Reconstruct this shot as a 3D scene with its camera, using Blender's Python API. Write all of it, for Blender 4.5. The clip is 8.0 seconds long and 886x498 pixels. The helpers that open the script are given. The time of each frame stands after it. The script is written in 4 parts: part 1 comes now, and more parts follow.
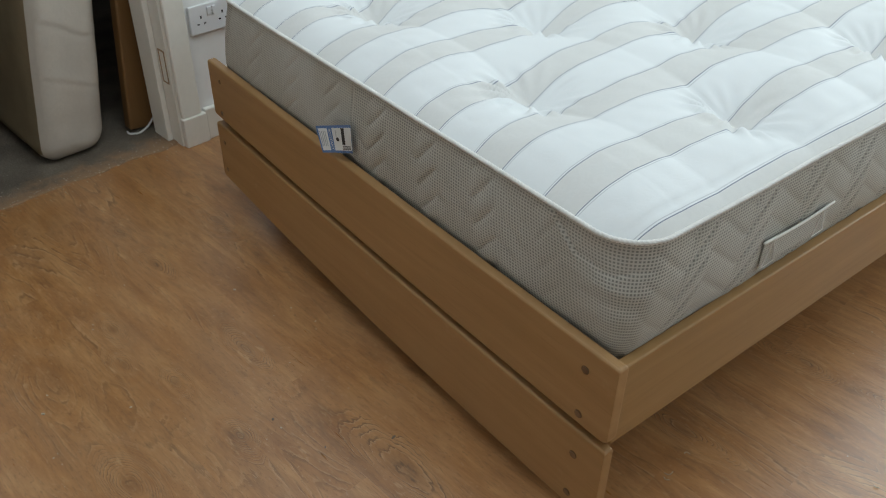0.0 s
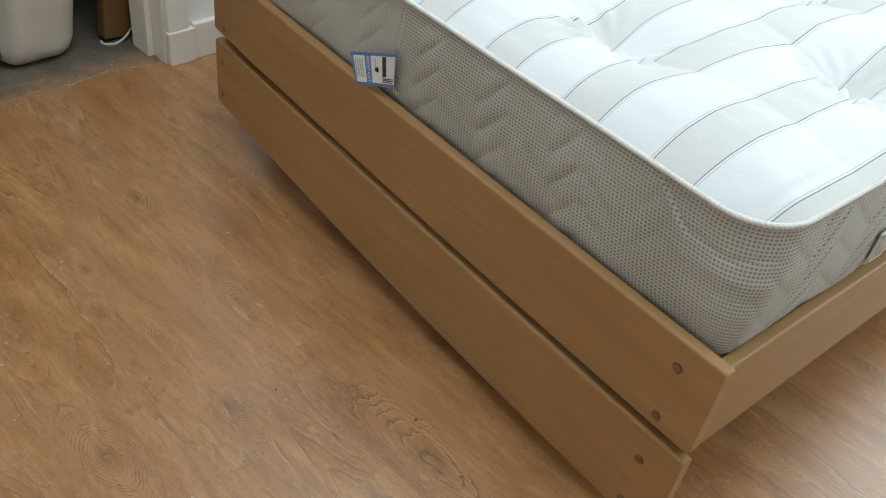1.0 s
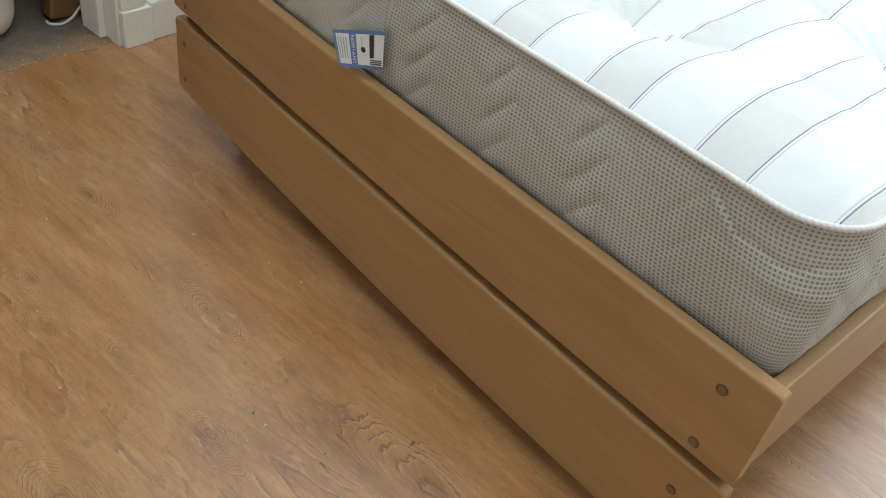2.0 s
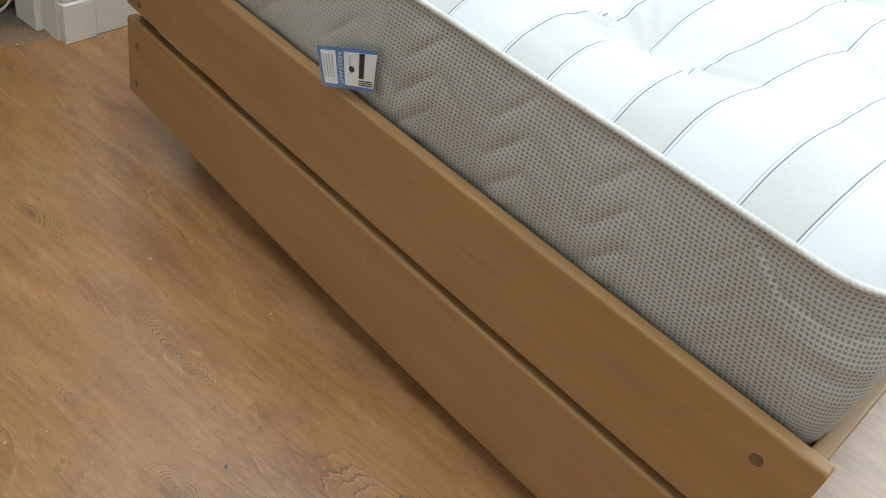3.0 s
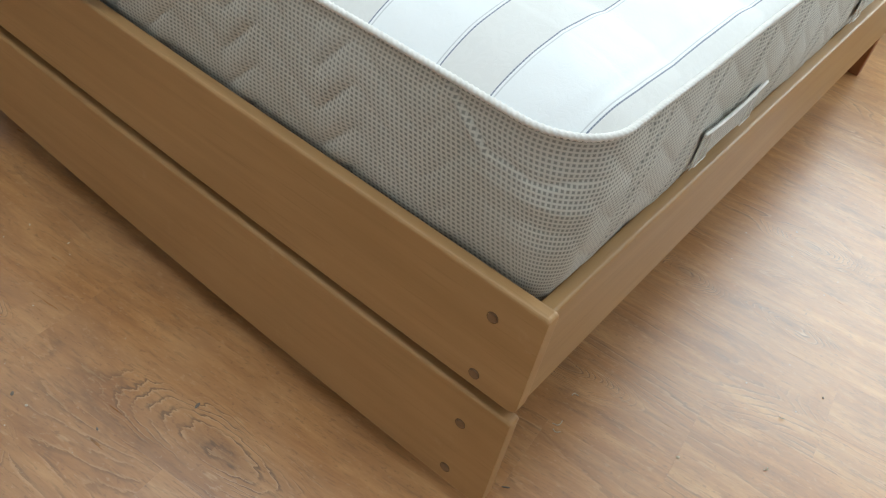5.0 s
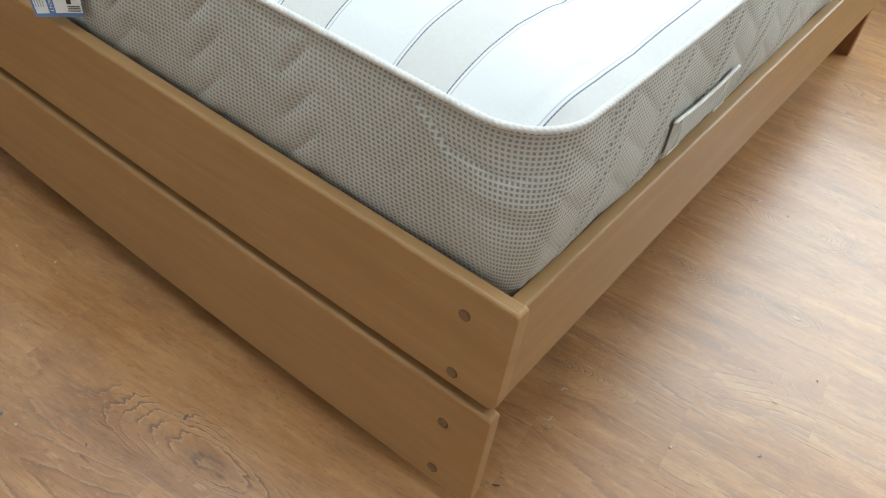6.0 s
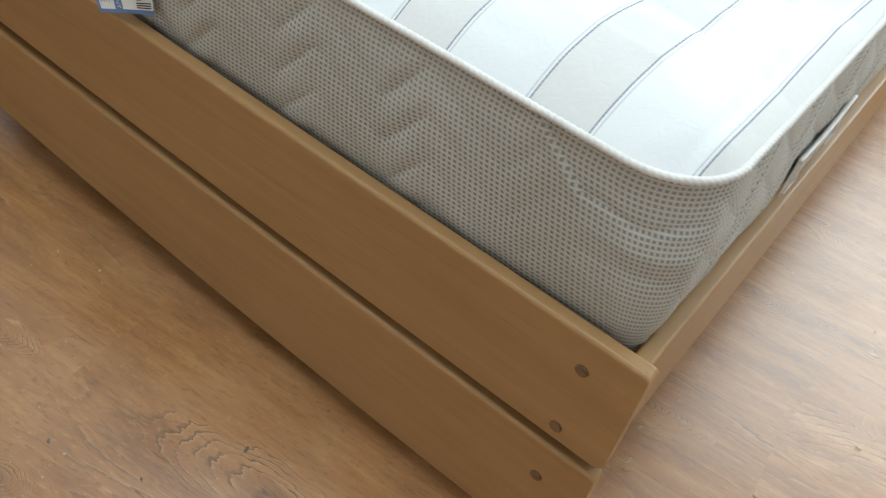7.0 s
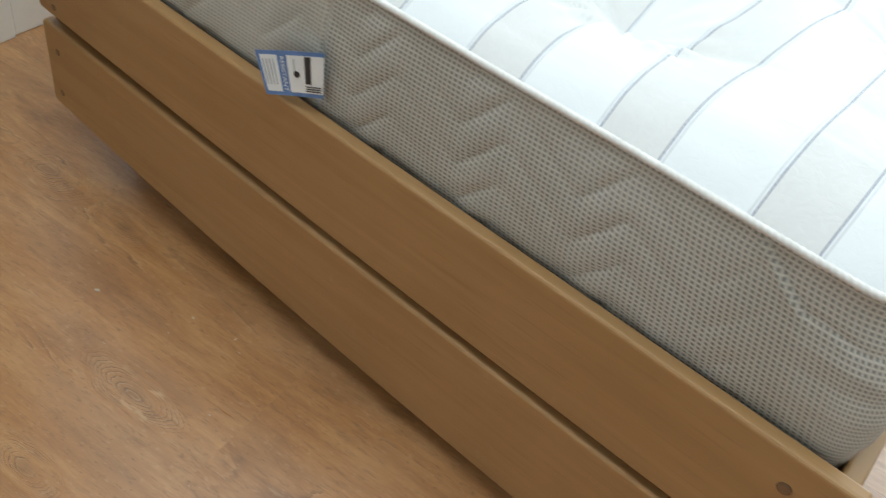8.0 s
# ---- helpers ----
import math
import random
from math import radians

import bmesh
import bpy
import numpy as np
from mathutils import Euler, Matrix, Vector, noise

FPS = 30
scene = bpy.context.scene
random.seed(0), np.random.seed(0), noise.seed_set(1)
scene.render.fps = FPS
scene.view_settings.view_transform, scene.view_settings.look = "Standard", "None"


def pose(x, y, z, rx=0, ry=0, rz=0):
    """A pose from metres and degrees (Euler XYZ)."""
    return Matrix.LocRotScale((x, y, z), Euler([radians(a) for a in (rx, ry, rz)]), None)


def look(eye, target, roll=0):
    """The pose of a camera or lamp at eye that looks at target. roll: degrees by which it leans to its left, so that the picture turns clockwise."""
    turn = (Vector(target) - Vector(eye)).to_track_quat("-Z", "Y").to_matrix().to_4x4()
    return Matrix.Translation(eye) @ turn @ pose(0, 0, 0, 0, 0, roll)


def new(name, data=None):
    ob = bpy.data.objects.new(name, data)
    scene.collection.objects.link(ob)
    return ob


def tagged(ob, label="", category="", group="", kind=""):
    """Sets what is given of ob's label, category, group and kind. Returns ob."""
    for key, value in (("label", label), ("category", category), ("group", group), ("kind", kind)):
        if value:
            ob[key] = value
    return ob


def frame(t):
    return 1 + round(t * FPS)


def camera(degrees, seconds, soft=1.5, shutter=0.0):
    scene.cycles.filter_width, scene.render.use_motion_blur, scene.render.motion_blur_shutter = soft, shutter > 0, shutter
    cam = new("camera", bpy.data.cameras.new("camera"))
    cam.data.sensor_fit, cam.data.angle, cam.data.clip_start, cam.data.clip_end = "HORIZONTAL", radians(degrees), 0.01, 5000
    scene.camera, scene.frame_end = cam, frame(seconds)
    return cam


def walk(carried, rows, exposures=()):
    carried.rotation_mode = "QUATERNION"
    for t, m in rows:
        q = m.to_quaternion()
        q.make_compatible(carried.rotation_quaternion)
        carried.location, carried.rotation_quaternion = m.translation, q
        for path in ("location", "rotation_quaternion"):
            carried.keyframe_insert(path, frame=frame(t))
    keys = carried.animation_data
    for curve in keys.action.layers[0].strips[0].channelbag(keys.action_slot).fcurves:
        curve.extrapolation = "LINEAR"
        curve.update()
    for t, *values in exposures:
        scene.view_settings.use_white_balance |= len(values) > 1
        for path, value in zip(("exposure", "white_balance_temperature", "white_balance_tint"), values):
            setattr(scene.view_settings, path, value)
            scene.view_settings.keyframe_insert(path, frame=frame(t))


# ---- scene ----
cam = camera(54.0, 8.0, 1.05, 0.25)
PATH = [
    (0, (-0.822, -0.591, 1.357), (0.193, 0.658, 0.169), 1),
    (0.5, (-0.817, -0.448, 1.298), (0.253, 0.7, 0.059), 5.4),
    (1, (-0.846, -0.314, 1.21), (0.245, 0.785, -0.056), 9.1),
    (1.5, (-0.827, -0.241, 1.163), (0.285, 0.828, -0.11), 11.4),
    (1.7, (-0.811, -0.211, 1.141), (0.311, 0.844, -0.135), 11),
    (2.8, (-0.754, -0.036, 1.098), (0.483, 0.867, -0.189), 13.9),
    (3, (-0.765, -0.003, 1.095), (0.486, 0.882, -0.19), 15.2),
    (3.5, (-0.725, -0.001, 1.092), (0.536, 0.871, -0.193), 12.7),
    (4, (-0.641, -0.102, 1.087), (0.671, 0.674, -0.208), 11.9),
    (4.5, (-0.649, -0.18, 1.065), (0.675, 0.552, -0.243), 14.8),
    (4.7, (-0.647, -0.2, 1.071), (0.664, 0.518, -0.259), 14.9),
    (5.8, (-0.614, -0.267, 1.091), (0.656, 0.492, -0.255), 10.2),
    (6, (-0.61, -0.269, 1.087), (0.664, 0.489, -0.256), 9.9),
    (6.5, (-0.613, -0.221, 1.081), (0.67, 0.509, -0.268), 10.8),
    (7, (-0.603, -0.09, 1.058), (0.666, 0.614, -0.318), 13.3),
    (7.5, (-0.601, -0.002, 1.059), (0.643, 0.705, -0.339), 12.4),
    (8, (-0.656, 0.103, 1.085), (0.588, 0.868, -0.281), 12.7),
]
EXPOSURES = [(0.0, -0.75), (0.5, -0.50), (1.0, -0.28), (1.5, -0.18), (3.0, -0.08), (4.0, -0.15), (4.5, -0.22), (6.0, -0.06), (7.0, -0.12), (8.0, -0.08)]
walk(cam, [(t, look(eye, target, roll)) for t, eye, target, roll in PATH], EXPOSURES)


# ---- world, sun, large lights, exposure ----
world = bpy.data.worlds.new("sky")
scene.world = world
world.use_nodes = True
wn = world.node_tree
sky = wn.nodes.new("ShaderNodeTexSky")
sky.sky_type = "NISHITA"
sky.sun_disc = False
sky.sun_elevation = radians(48)
sky.sun_rotation = radians(200)
wn.nodes["Background"].inputs["Strength"].default_value = 0.12
wn.links.new(sky.outputs["Color"], wn.nodes["Background"].inputs["Color"])

TURN_ROOM = radians(6.0)
CR, SR = math.cos(TURN_ROOM), math.sin(TURN_ROOM)
ROOM = Matrix.Rotation(TURN_ROOM, 4, "Z")


def rp(u, v, z=0.0):
    """A place in the room's own axes, as a place in the world."""
    return Vector((u * CR - v * SR, u * SR + v * CR, z))


def window_light(name, u, v, z, width, height, facing, watts, colour):
    lamp = bpy.data.lights.new(name, "AREA")
    lamp.shape, lamp.size, lamp.size_y = "RECTANGLE", width, height
    lamp.energy, lamp.color = watts, colour
    ob = new(name, lamp)
    eye = rp(u, v, z)
    ob.matrix_world = look(eye, eye + (rp(*facing, 0) - rp(0, 0, 0)))
    return ob


DAY = (0.82, 0.945, 0.985)
window_light("window_light_east", 2.43, -0.60, 1.40, 1.7, 1.8, (-1, 0), 55, DAY)
# The south lamp is weak fill at an unseen, added window.
window_light("fill_light_south", 0.0, -2.48, 1.5, 2.8, 1.2, (0, 1), 4, DAY)
# Unseen roof lamp, added to brighten the floor and mattress from above.
roof = bpy.data.lights.new("roof_fill", "AREA")
roof.shape, roof.size, roof.size_y, roof.energy, roof.color = "RECTANGLE", 1.9, 1.5, 39, DAY
new("roof_fill", roof).matrix_world = ROOM @ Matrix.Translation((0.25, 0.60, 2.53))


# ---- materials ----
class Nodes:
    """A short way to write node materials."""

    def __init__(self, name):
        self.m = bpy.data.materials.new(name)
        self.m.use_nodes = True
        self.t = self.m.node_tree
        self.bsdf = self.t.nodes["Principled BSDF"]

    def n(self, kind, **props):
        node = self.t.nodes.new("ShaderNode" + kind)
        for k, v in props.items():
            if k == "operation":
                node.operation = v
            elif k == "data_type":
                node.data_type = v
            elif k == "blend_type":
                node.blend_type = v
            elif k == "feature":
                node.feature = v
        return node

    def put(self, socket, value):
        if isinstance(value, (int, float)):
            socket.default_value = value
        elif isinstance(value, (tuple, list)):
            socket.default_value = value
        else:
            self.t.links.new(value, socket)

    def math(self, op, a, b=0.0, c=None):
        node = self.n("Math", operation=op)
        self.put(node.inputs[0], a)
        self.put(node.inputs[1], b)
        if c is not None:
            self.put(node.inputs[2], c)
        return node.outputs[0]

    def noise(self, vec, scale, detail=4.0, rough=0.55, distort=0.0):
        node = self.n("TexNoise")
        self.put(node.inputs["Vector"], vec)
        self.put(node.inputs["Scale"], scale)
        self.put(node.inputs["Detail"], detail)
        self.put(node.inputs["Roughness"], rough)
        self.put(node.inputs["Distortion"], distort)
        return node.outputs[0]

    def mapping(self, vec, scale=(1, 1, 1), loc=(0, 0, 0), rot=(0, 0, 0)):
        node = self.n("Mapping")
        self.put(node.inputs["Vector"], vec)
        self.put(node.inputs["Location"], loc)
        self.put(node.inputs["Rotation"], rot)
        self.put(node.inputs["Scale"], scale)
        return node.outputs[0]

    def ramp(self, fac, stops):
        node = self.n("ValToRGB")
        self.put(node.inputs[0], fac)
        el = node.color_ramp.elements
        while len(el) < len(stops):
            el.new(0.5)
        for e, (p, c) in zip(el, stops):
            e.position, e.color = p, (*c, 1) if len(c) == 3 else c
        return node.outputs[0]

    def step(self, x, lo, hi):
        node = self.n("MapRange")
        node.interpolation_type = "SMOOTHSTEP"
        self.put(node.inputs["Value"], x)
        self.put(node.inputs["From Min"], lo)
        self.put(node.inputs["From Max"], hi)
        return node.outputs[0]

    def mix(self, fac, a, b, blend="MIX"):
        node = self.n("Mix", data_type="RGBA", blend_type=blend)
        self.put(node.inputs[0], fac)
        self.put(node.inputs[6], (*a, 1) if isinstance(a, tuple) and len(a) == 3 else a)
        self.put(node.inputs[7], (*b, 1) if isinstance(b, tuple) and len(b) == 3 else b)
        return node.outputs[2]

    def sep(self, vec):
        node = self.n("SeparateXYZ")
        self.put(node.inputs[0], vec)
        return node.outputs

    def comb(self, x, y, z=0.0):
        node = self.n("CombineXYZ")
        for s, v in zip(node.inputs, (x, y, z)):
            self.put(s, v)
        return node.outputs[0]

    def obj(self):
        return self.n("TexCoord").outputs["Object"]

    def uv(self):
        return self.n("TexCoord").outputs["UV"]

    def rand(self):
        return self.n("ObjectInfo").outputs["Random"]

    def bump(self, height, strength, distance):
        node = self.n("Bump")
        self.put(node.inputs["Strength"], strength)
        self.put(node.inputs["Distance"], distance)
        self.put(node.inputs["Height"], height)
        self.put(self.bsdf.inputs["Normal"], node.outputs[0])

    def done(self, colour, rough=0.6, **more):
        self.put(self.bsdf.inputs["Base Color"], (*colour, 1) if isinstance(colour, tuple) and len(colour) == 3 else colour)
        self.put(self.bsdf.inputs["Roughness"], rough)
        for k, v in more.items():
            self.put(self.bsdf.inputs[k.replace("_", " ")], v)
        return self.m


def plain(name, colour, rough=0.6, vary=0.12, scale=14.0, relief=0.0, metal=0.0):
    k = Nodes(name)
    co = k.obj()
    a = k.noise(co, scale, 5)
    b = k.noise(co, scale * 9, 3)
    f = k.math("ADD", k.math("MULTIPLY", a, 0.7), k.math("MULTIPLY", b, 0.3))
    lo = tuple(c * (1 - vary) for c in colour)
    hi = tuple(min(1, c * (1 + vary)) for c in colour)
    col = k.ramp(f, [(0.3, lo), (0.7, hi)])
    if relief:
        k.bump(b, 0.5, relief)
    return k.done(col, rough, Metallic=metal)


SWIRLS = [(-0.140, 0.325, 0.052, 0.19), (0.069, 1.306, 0.035, 0.07), (0.062, 1.107, 0.03, 0.05), (-0.153, 1.254, 0.03, 0.08), (-0.148, 1.446, 0.025, 0.05),
          (-0.354, 1.099, 0.03, 0.06), (-0.391, 0.977, 0.03, 0.06), (-0.339, 0.848, 0.025, 0.06), (-0.164, 0.846, 0.03, 0.09), (-0.542, 0.670, 0.045, 0.08),
          (-0.320, 0.623, 0.03, 0.06), (0.714, -0.079, 0.035, 0.08), (0.344, 0.005, 0.035, 0.09), (0.725, -0.284, 0.03, 0.09), (0.989, -0.269, 0.04, 0.09)]


def fibre0(k, p):
    return k.noise(k.mapping(p, (9, 2.0, 1)), 1.0, 2, 0.5)


def laminate():
    """Oak-look laminate: long grain along y, cathedral figures, knots; each plank its own cut."""
    k = Nodes("oak_laminate")
    r = k.rand()
    co = k.obj()
    shift = k.comb(k.math("MULTIPLY", r, 37.0), k.math("MULTIPLY", r, 91.0), k.math("MULTIPLY", r, 13.0))
    add = k.n("VectorMath", operation="ADD")
    k.put(add.inputs[0], co)
    k.put(add.inputs[1], shift)
    p = add.outputs[0]
    # knots bend the growth rings round themselves
    vor = k.n("TexVoronoi")
    k.put(vor.inputs["Vector"], k.mapping(p, (4.2, 2.1, 1)))
    k.put(vor.inputs["Scale"], 1.0)
    wob = k.noise(k.mapping(p, (16, 5.0, 1)), 1.0, 3, 0.55)
    kd = k.math("ADD", vor.outputs["Distance"], k.math("MULTIPLY", wob, 0.10))
    pull = k.math("SUBTRACT", 1.0, k.step(kd, 0.03, 0.55))
    flow = k.noise(k.mapping(p, (4.6, 0.75, 1)), 1.0, 1.5, 0.5, 0.25)
    # the boldest swirls, where they lie on the floor
    where = k.mapping(k.n("NewGeometry").outputs["Position"], (1, 1, 1), (0, 0, 0), (0, 0, -TURN_ROOM))
    warp = k.n("VectorMath", operation="ADD")
    k.put(warp.inputs[0], where)
    k.put(warp.inputs[1], k.comb(k.math("MULTIPLY_ADD", wob, 0.036, -0.018), k.math("MULTIPLY_ADD", fibre0(k, p), 0.06, -0.03), 0.0))
    crimp = k.noise(k.mapping(p, (48, 17, 1), (9, 2, 0)), 1.0, 3, 0.6)
    best = None
    for cu, cv, ru, rv in SWIRLS:
        sub = k.n("VectorMath", operation="SUBTRACT")
        k.put(sub.inputs[0], warp.outputs[0])
        sub.inputs[1].default_value = (cu, cv, 0)
        mul = k.n("VectorMath", operation="MULTIPLY")
        k.put(mul.inputs[0], sub.outputs[0])
        mul.inputs[1].default_value = (1 / ru, 1 / rv, 0)
        ln = k.n("VectorMath", operation="LENGTH")
        k.put(ln.inputs[0], mul.outputs[0])
        best = ln.outputs["Value"] if best is None else k.math("MINIMUM", best, ln.outputs["Value"])
    best = k.math("ADD", best, k.math("MULTIPLY_ADD", crimp, 0.24, -0.12))
    swirl = k.math("SUBTRACT", 1.0, k.step(best, 0.0, 1.7))
    field = k.math("ADD", k.math("ADD", flow, k.math("MULTIPLY", pull, 0.26)), k.math("MULTIPLY", wob, 0.045))
    field = k.math("ADD", field, k.math("MULTIPLY", swirl, 0.34))
    grit = k.noise(k.mapping(p, (90, 16, 1)), 1.0, 4, 0.65)
    saw = k.math("FRACT", k.math("MULTIPLY", k.math("ADD", field, k.math("MULTIPLY", grit, 0.034)), 30.0))
    broken = k.step(k.noise(k.mapping(p, (40, 9, 1)), 1.0, 3, 0.6), 0.36, 0.58)
    ring = k.math("MULTIPLY", k.math("MULTIPLY", k.step(saw, 0.66, 0.92), k.math("SUBTRACT", 1.0, k.step(saw, 0.96, 1.0))), broken)
    pale = k.math("MULTIPLY", k.math("SUBTRACT", 1.0, k.step(saw, 0.04, 0.22)), broken)
    broad = k.math("MULTIPLY_ADD", k.math("SINE", k.math("MULTIPLY", field, 37.0)), 0.5, 0.5)
    fibre = k.noise(k.mapping(p, (95, 7.0, 1)), 1.0, 5, 0.68)
    fine = k.noise(k.mapping(p, (330, 34, 1)), 1.0, 3, 0.6)
    speck = k.noise(k.mapping(p, (150, 85, 1)), 1.0, 3, 0.6)
    blot = k.noise(k.mapping(p, (17.0, 4.2, 1)), 1.0, 7, 0.70, 0.5)
    streak = k.noise(k.mapping(p, (42, 1.9, 1), (1, 6, 2)), 1.0, 4, 0.62, 0.5)
    tone = k.math("ADD", k.math("ADD", k.math("MULTIPLY", fibre, 0.24), k.math("MULTIPLY", streak, 0.17)), k.math("MULTIPLY", blot, 0.59))
    col = k.ramp(tone, [(0.35, (0.300, 0.128, 0.045)), (0.50, (0.430, 0.198, 0.069)), (0.63, (0.565, 0.295, 0.118))])
    figured = k.step(k.noise(k.mapping(p, (5.0, 1.5, 1)), 1.0, 2, 0.5), 0.42, 0.66)
    near = k.step(swirl, 0.05, 0.5)
    bold = k.math("MAXIMUM", k.math("MULTIPLY", figured, 0.7), near)
    col = k.mix(k.math("MULTIPLY", k.math("MULTIPLY", ring, bold), 0.86), col, (0.150, 0.070, 0.030))
    col = k.mix(k.math("MULTIPLY", k.math("MULTIPLY", pale, bold), 0.55), col, (0.62, 0.40, 0.22))
    col = k.mix(k.math("MULTIPLY", broad, 0.10), col, (0.58, 0.40, 0.235))
    knot = k.math("SUBTRACT", 1.0, k.step(kd, 0.07, 0.17))
    halo = k.math("SUBTRACT", 1.0, k.step(kd, 0.08, 0.38))
    strong = k.step(k.noise(p, 2.3, 1), 0.42, 0.60)
    col = k.mix(k.math("MULTIPLY", halo, 0.17), col, (0.27, 0.135, 0.062))
    col = k.mix(k.math("MULTIPLY", k.math("MULTIPLY", knot, strong), 0.74), col, (0.115, 0.062, 0.034))
    col = k.mix(k.math("MULTIPLY", k.step(fine, 0.55, 0.68), 0.36), col, (0.19, 0.10, 0.045))
    col = k.mix(k.math("MULTIPLY", k.step(speck, 0.61, 0.70), 0.38), col, (0.17, 0.085, 0.040))
    col = k.mix(k.math("MULTIPLY", k.math("SUBTRACT", 1.0, k.step(speck, 0.30, 0.40)), 0.25), col, (0.62, 0.42, 0.25))
    smudge = k.step(k.noise(k.mapping(p, (13.0, 5.0, 1), (4, 7, 1)), 1.0, 4, 0.65), 0.56, 0.70)
    streaky = k.step(k.noise(k.mapping(p, (60, 18, 1)), 1.0, 4, 0.65), 0.38, 0.62)
    col = k.mix(k.math("MULTIPLY", k.math("MULTIPLY", smudge, streaky), 0.50), col, (0.165, 0.080, 0.038))
    lit = k.step(k.noise(k.mapping(p, (75, 17, 1), (2, 3, 5)), 1.0, 3, 0.6), 0.62, 0.72)
    col = k.mix(k.math("MULTIPLY", k.math("MULTIPLY", lit, k.math("MULTIPLY_ADD", bold, 0.7, 0.3)), 0.45), col, (0.66, 0.44, 0.24))
    core = k.math("SUBTRACT", 1.0, k.step(best, 0.05, 0.55))
    col = k.mix(k.math("MULTIPLY", core, 0.34), col, (0.150, 0.072, 0.036))
    # a thin film of dust
    dust = k.noise(co, 2.1, 4, 0.6)
    col = k.mix(k.math("MULTIPLY", k.step(dust, 0.42, 0.75), 0.09), col, (0.56, 0.43, 0.32))
    h = k.math("ADD", k.math("MULTIPLY", fibre, 0.6), k.math("ADD", k.math("MULTIPLY", fine, 0.4), k.math("MULTIPLY", ring, -0.03)))
    k.bump(h, 0.35, 0.0009)
    rough = k.math("MULTIPLY_ADD", k.math("ADD", fibre, dust), 0.14, 0.17)
    return k.done(col, rough, Specular_IOR_Level=0.88)


def beech(name, axis, tint=(1, 1, 1), gloss=0.42):
    """Pale lacquered beech, grain along the given axis of the world."""
    k = Nodes(name)
    r = k.rand()
    co = k.obj()
    scl = {"x": (1.6, 30, 30), "y": (30, 1.6, 30), "z": (30, 30, 1.6)}[axis]
    fin = {"x": (9, 260, 260), "y": (260, 9, 260), "z": (260, 260, 9)}[axis]
    add = k.n("VectorMath", operation="ADD")
    k.put(add.inputs[0], co)
    k.put(add.inputs[1], k.comb(k.math("MULTIPLY", r, 7.0), k.math("MULTIPLY", r, 3.0), k.math("MULTIPLY", r, 5.0)))
    p = add.outputs[0]
    bands = k.noise(k.mapping(p, scl), 1.0, 4, 0.6, 0.6)
    flecks = k.noise(k.mapping(p, fin), 1.0, 2, 0.5)
    soft = k.noise(p, 4.0, 3)
    f = k.math("ADD", k.math("MULTIPLY", bands, 0.6), k.math("MULTIPLY", soft, 0.4))
    t = lambda c: tuple(a * b for a, b in zip(c, tint))  # noqa: E731
    col = k.ramp(f, [(0.30, t((0.345, 0.182, 0.062))), (0.52, t((0.405, 0.220, 0.080))), (0.74, t((0.460, 0.262, 0.104)))])
    col = k.mix(k.math("MULTIPLY", k.step(flecks, 0.58, 0.74), 0.30), col, t((0.27, 0.130, 0.042)))
    mark = k.noise(p, 23.0, 4, 0.7)
    col = k.mix(k.math("MULTIPLY", k.step(mark, 0.63, 0.78), 0.18), col, t((0.58, 0.42, 0.26)))
    k.bump(k.math("ADD", flecks, k.math("MULTIPLY", bands, 0.5)), 0.18, 0.0006)
    return k.done(col, k.math("MULTIPLY_ADD", soft, 0.16, gloss - 0.06))


SEAM = 0.513


def knit():
    """Honeycomb knit of the mattress border: pale threads round grey holes; the map runs in metres."""
    k = Nodes("border_knit")
    x, y, _ = k.sep(k.uv())
    xx = k.math("ADD", x, k.math("MULTIPLY", k.noise(k.uv(), 6.0, 1), 0.003))
    yy = k.math("ADD", y, k.math("MULTIPLY", k.noise(k.uv(), 5.0, 1), 0.003))
    a = k.math("ABSOLUTE", k.math("SINE", k.math("MULTIPLY", xx, math.pi / 0.0066)))
    b = k.math("ABSOLUTE", k.math("SINE", k.math("MULTIPLY", yy, math.pi / 0.0057)))
    hole = k.math("MULTIPLY", a, b)
    hole_c = k.step(k.math("MINIMUM", a, b), 0.36, 0.95)
    weft = k.step(b, 0.55, 0.15)
    strand = k.noise(k.mapping(k.uv(), (700, 240, 1)), 1.0, 2)
    warm = k.noise(k.uv(), 3.5, 3)
    lite = k.mix(k.step(warm, 0.38, 0.62), (0.505, 0.480, 0.412), (0.570, 0.556, 0.505))
    lite = k.mix(k.math("MULTIPLY", weft, 0.35), lite, (0.70, 0.66, 0.59))
    lite = k.mix(k.math("MULTIPLY", k.step(strand, 0.5, 0.8), 0.3), lite, (0.36, 0.34, 0.30))
    fade = k.noise(k.uv(), 5.0, 3)
    depth = k.math("MULTIPLY_ADD", k.step(fade, 0.30, 0.70), 0.22, 0.62)
    # the cloth beyond the border's seam is worn flatter
    depth = k.math("MULTIPLY", depth, k.math("MULTIPLY_ADD", k.step(x, SEAM - 0.002, SEAM + 0.002), 0.45, 0.55))
    col = k.mix(k.math("MULTIPLY", hole_c, depth), lite, (0.150, 0.148, 0.138))
    k.bump(k.math("SUBTRACT", 1.0, hole_c), 0.4, 0.0009)
    return k.done(col, 0.85, Sheen_Weight=0.1)


STRIPE_MID, STRIPE_PITCH, STRIPE_HALF = 0.1775, 0.1700, 0.0330


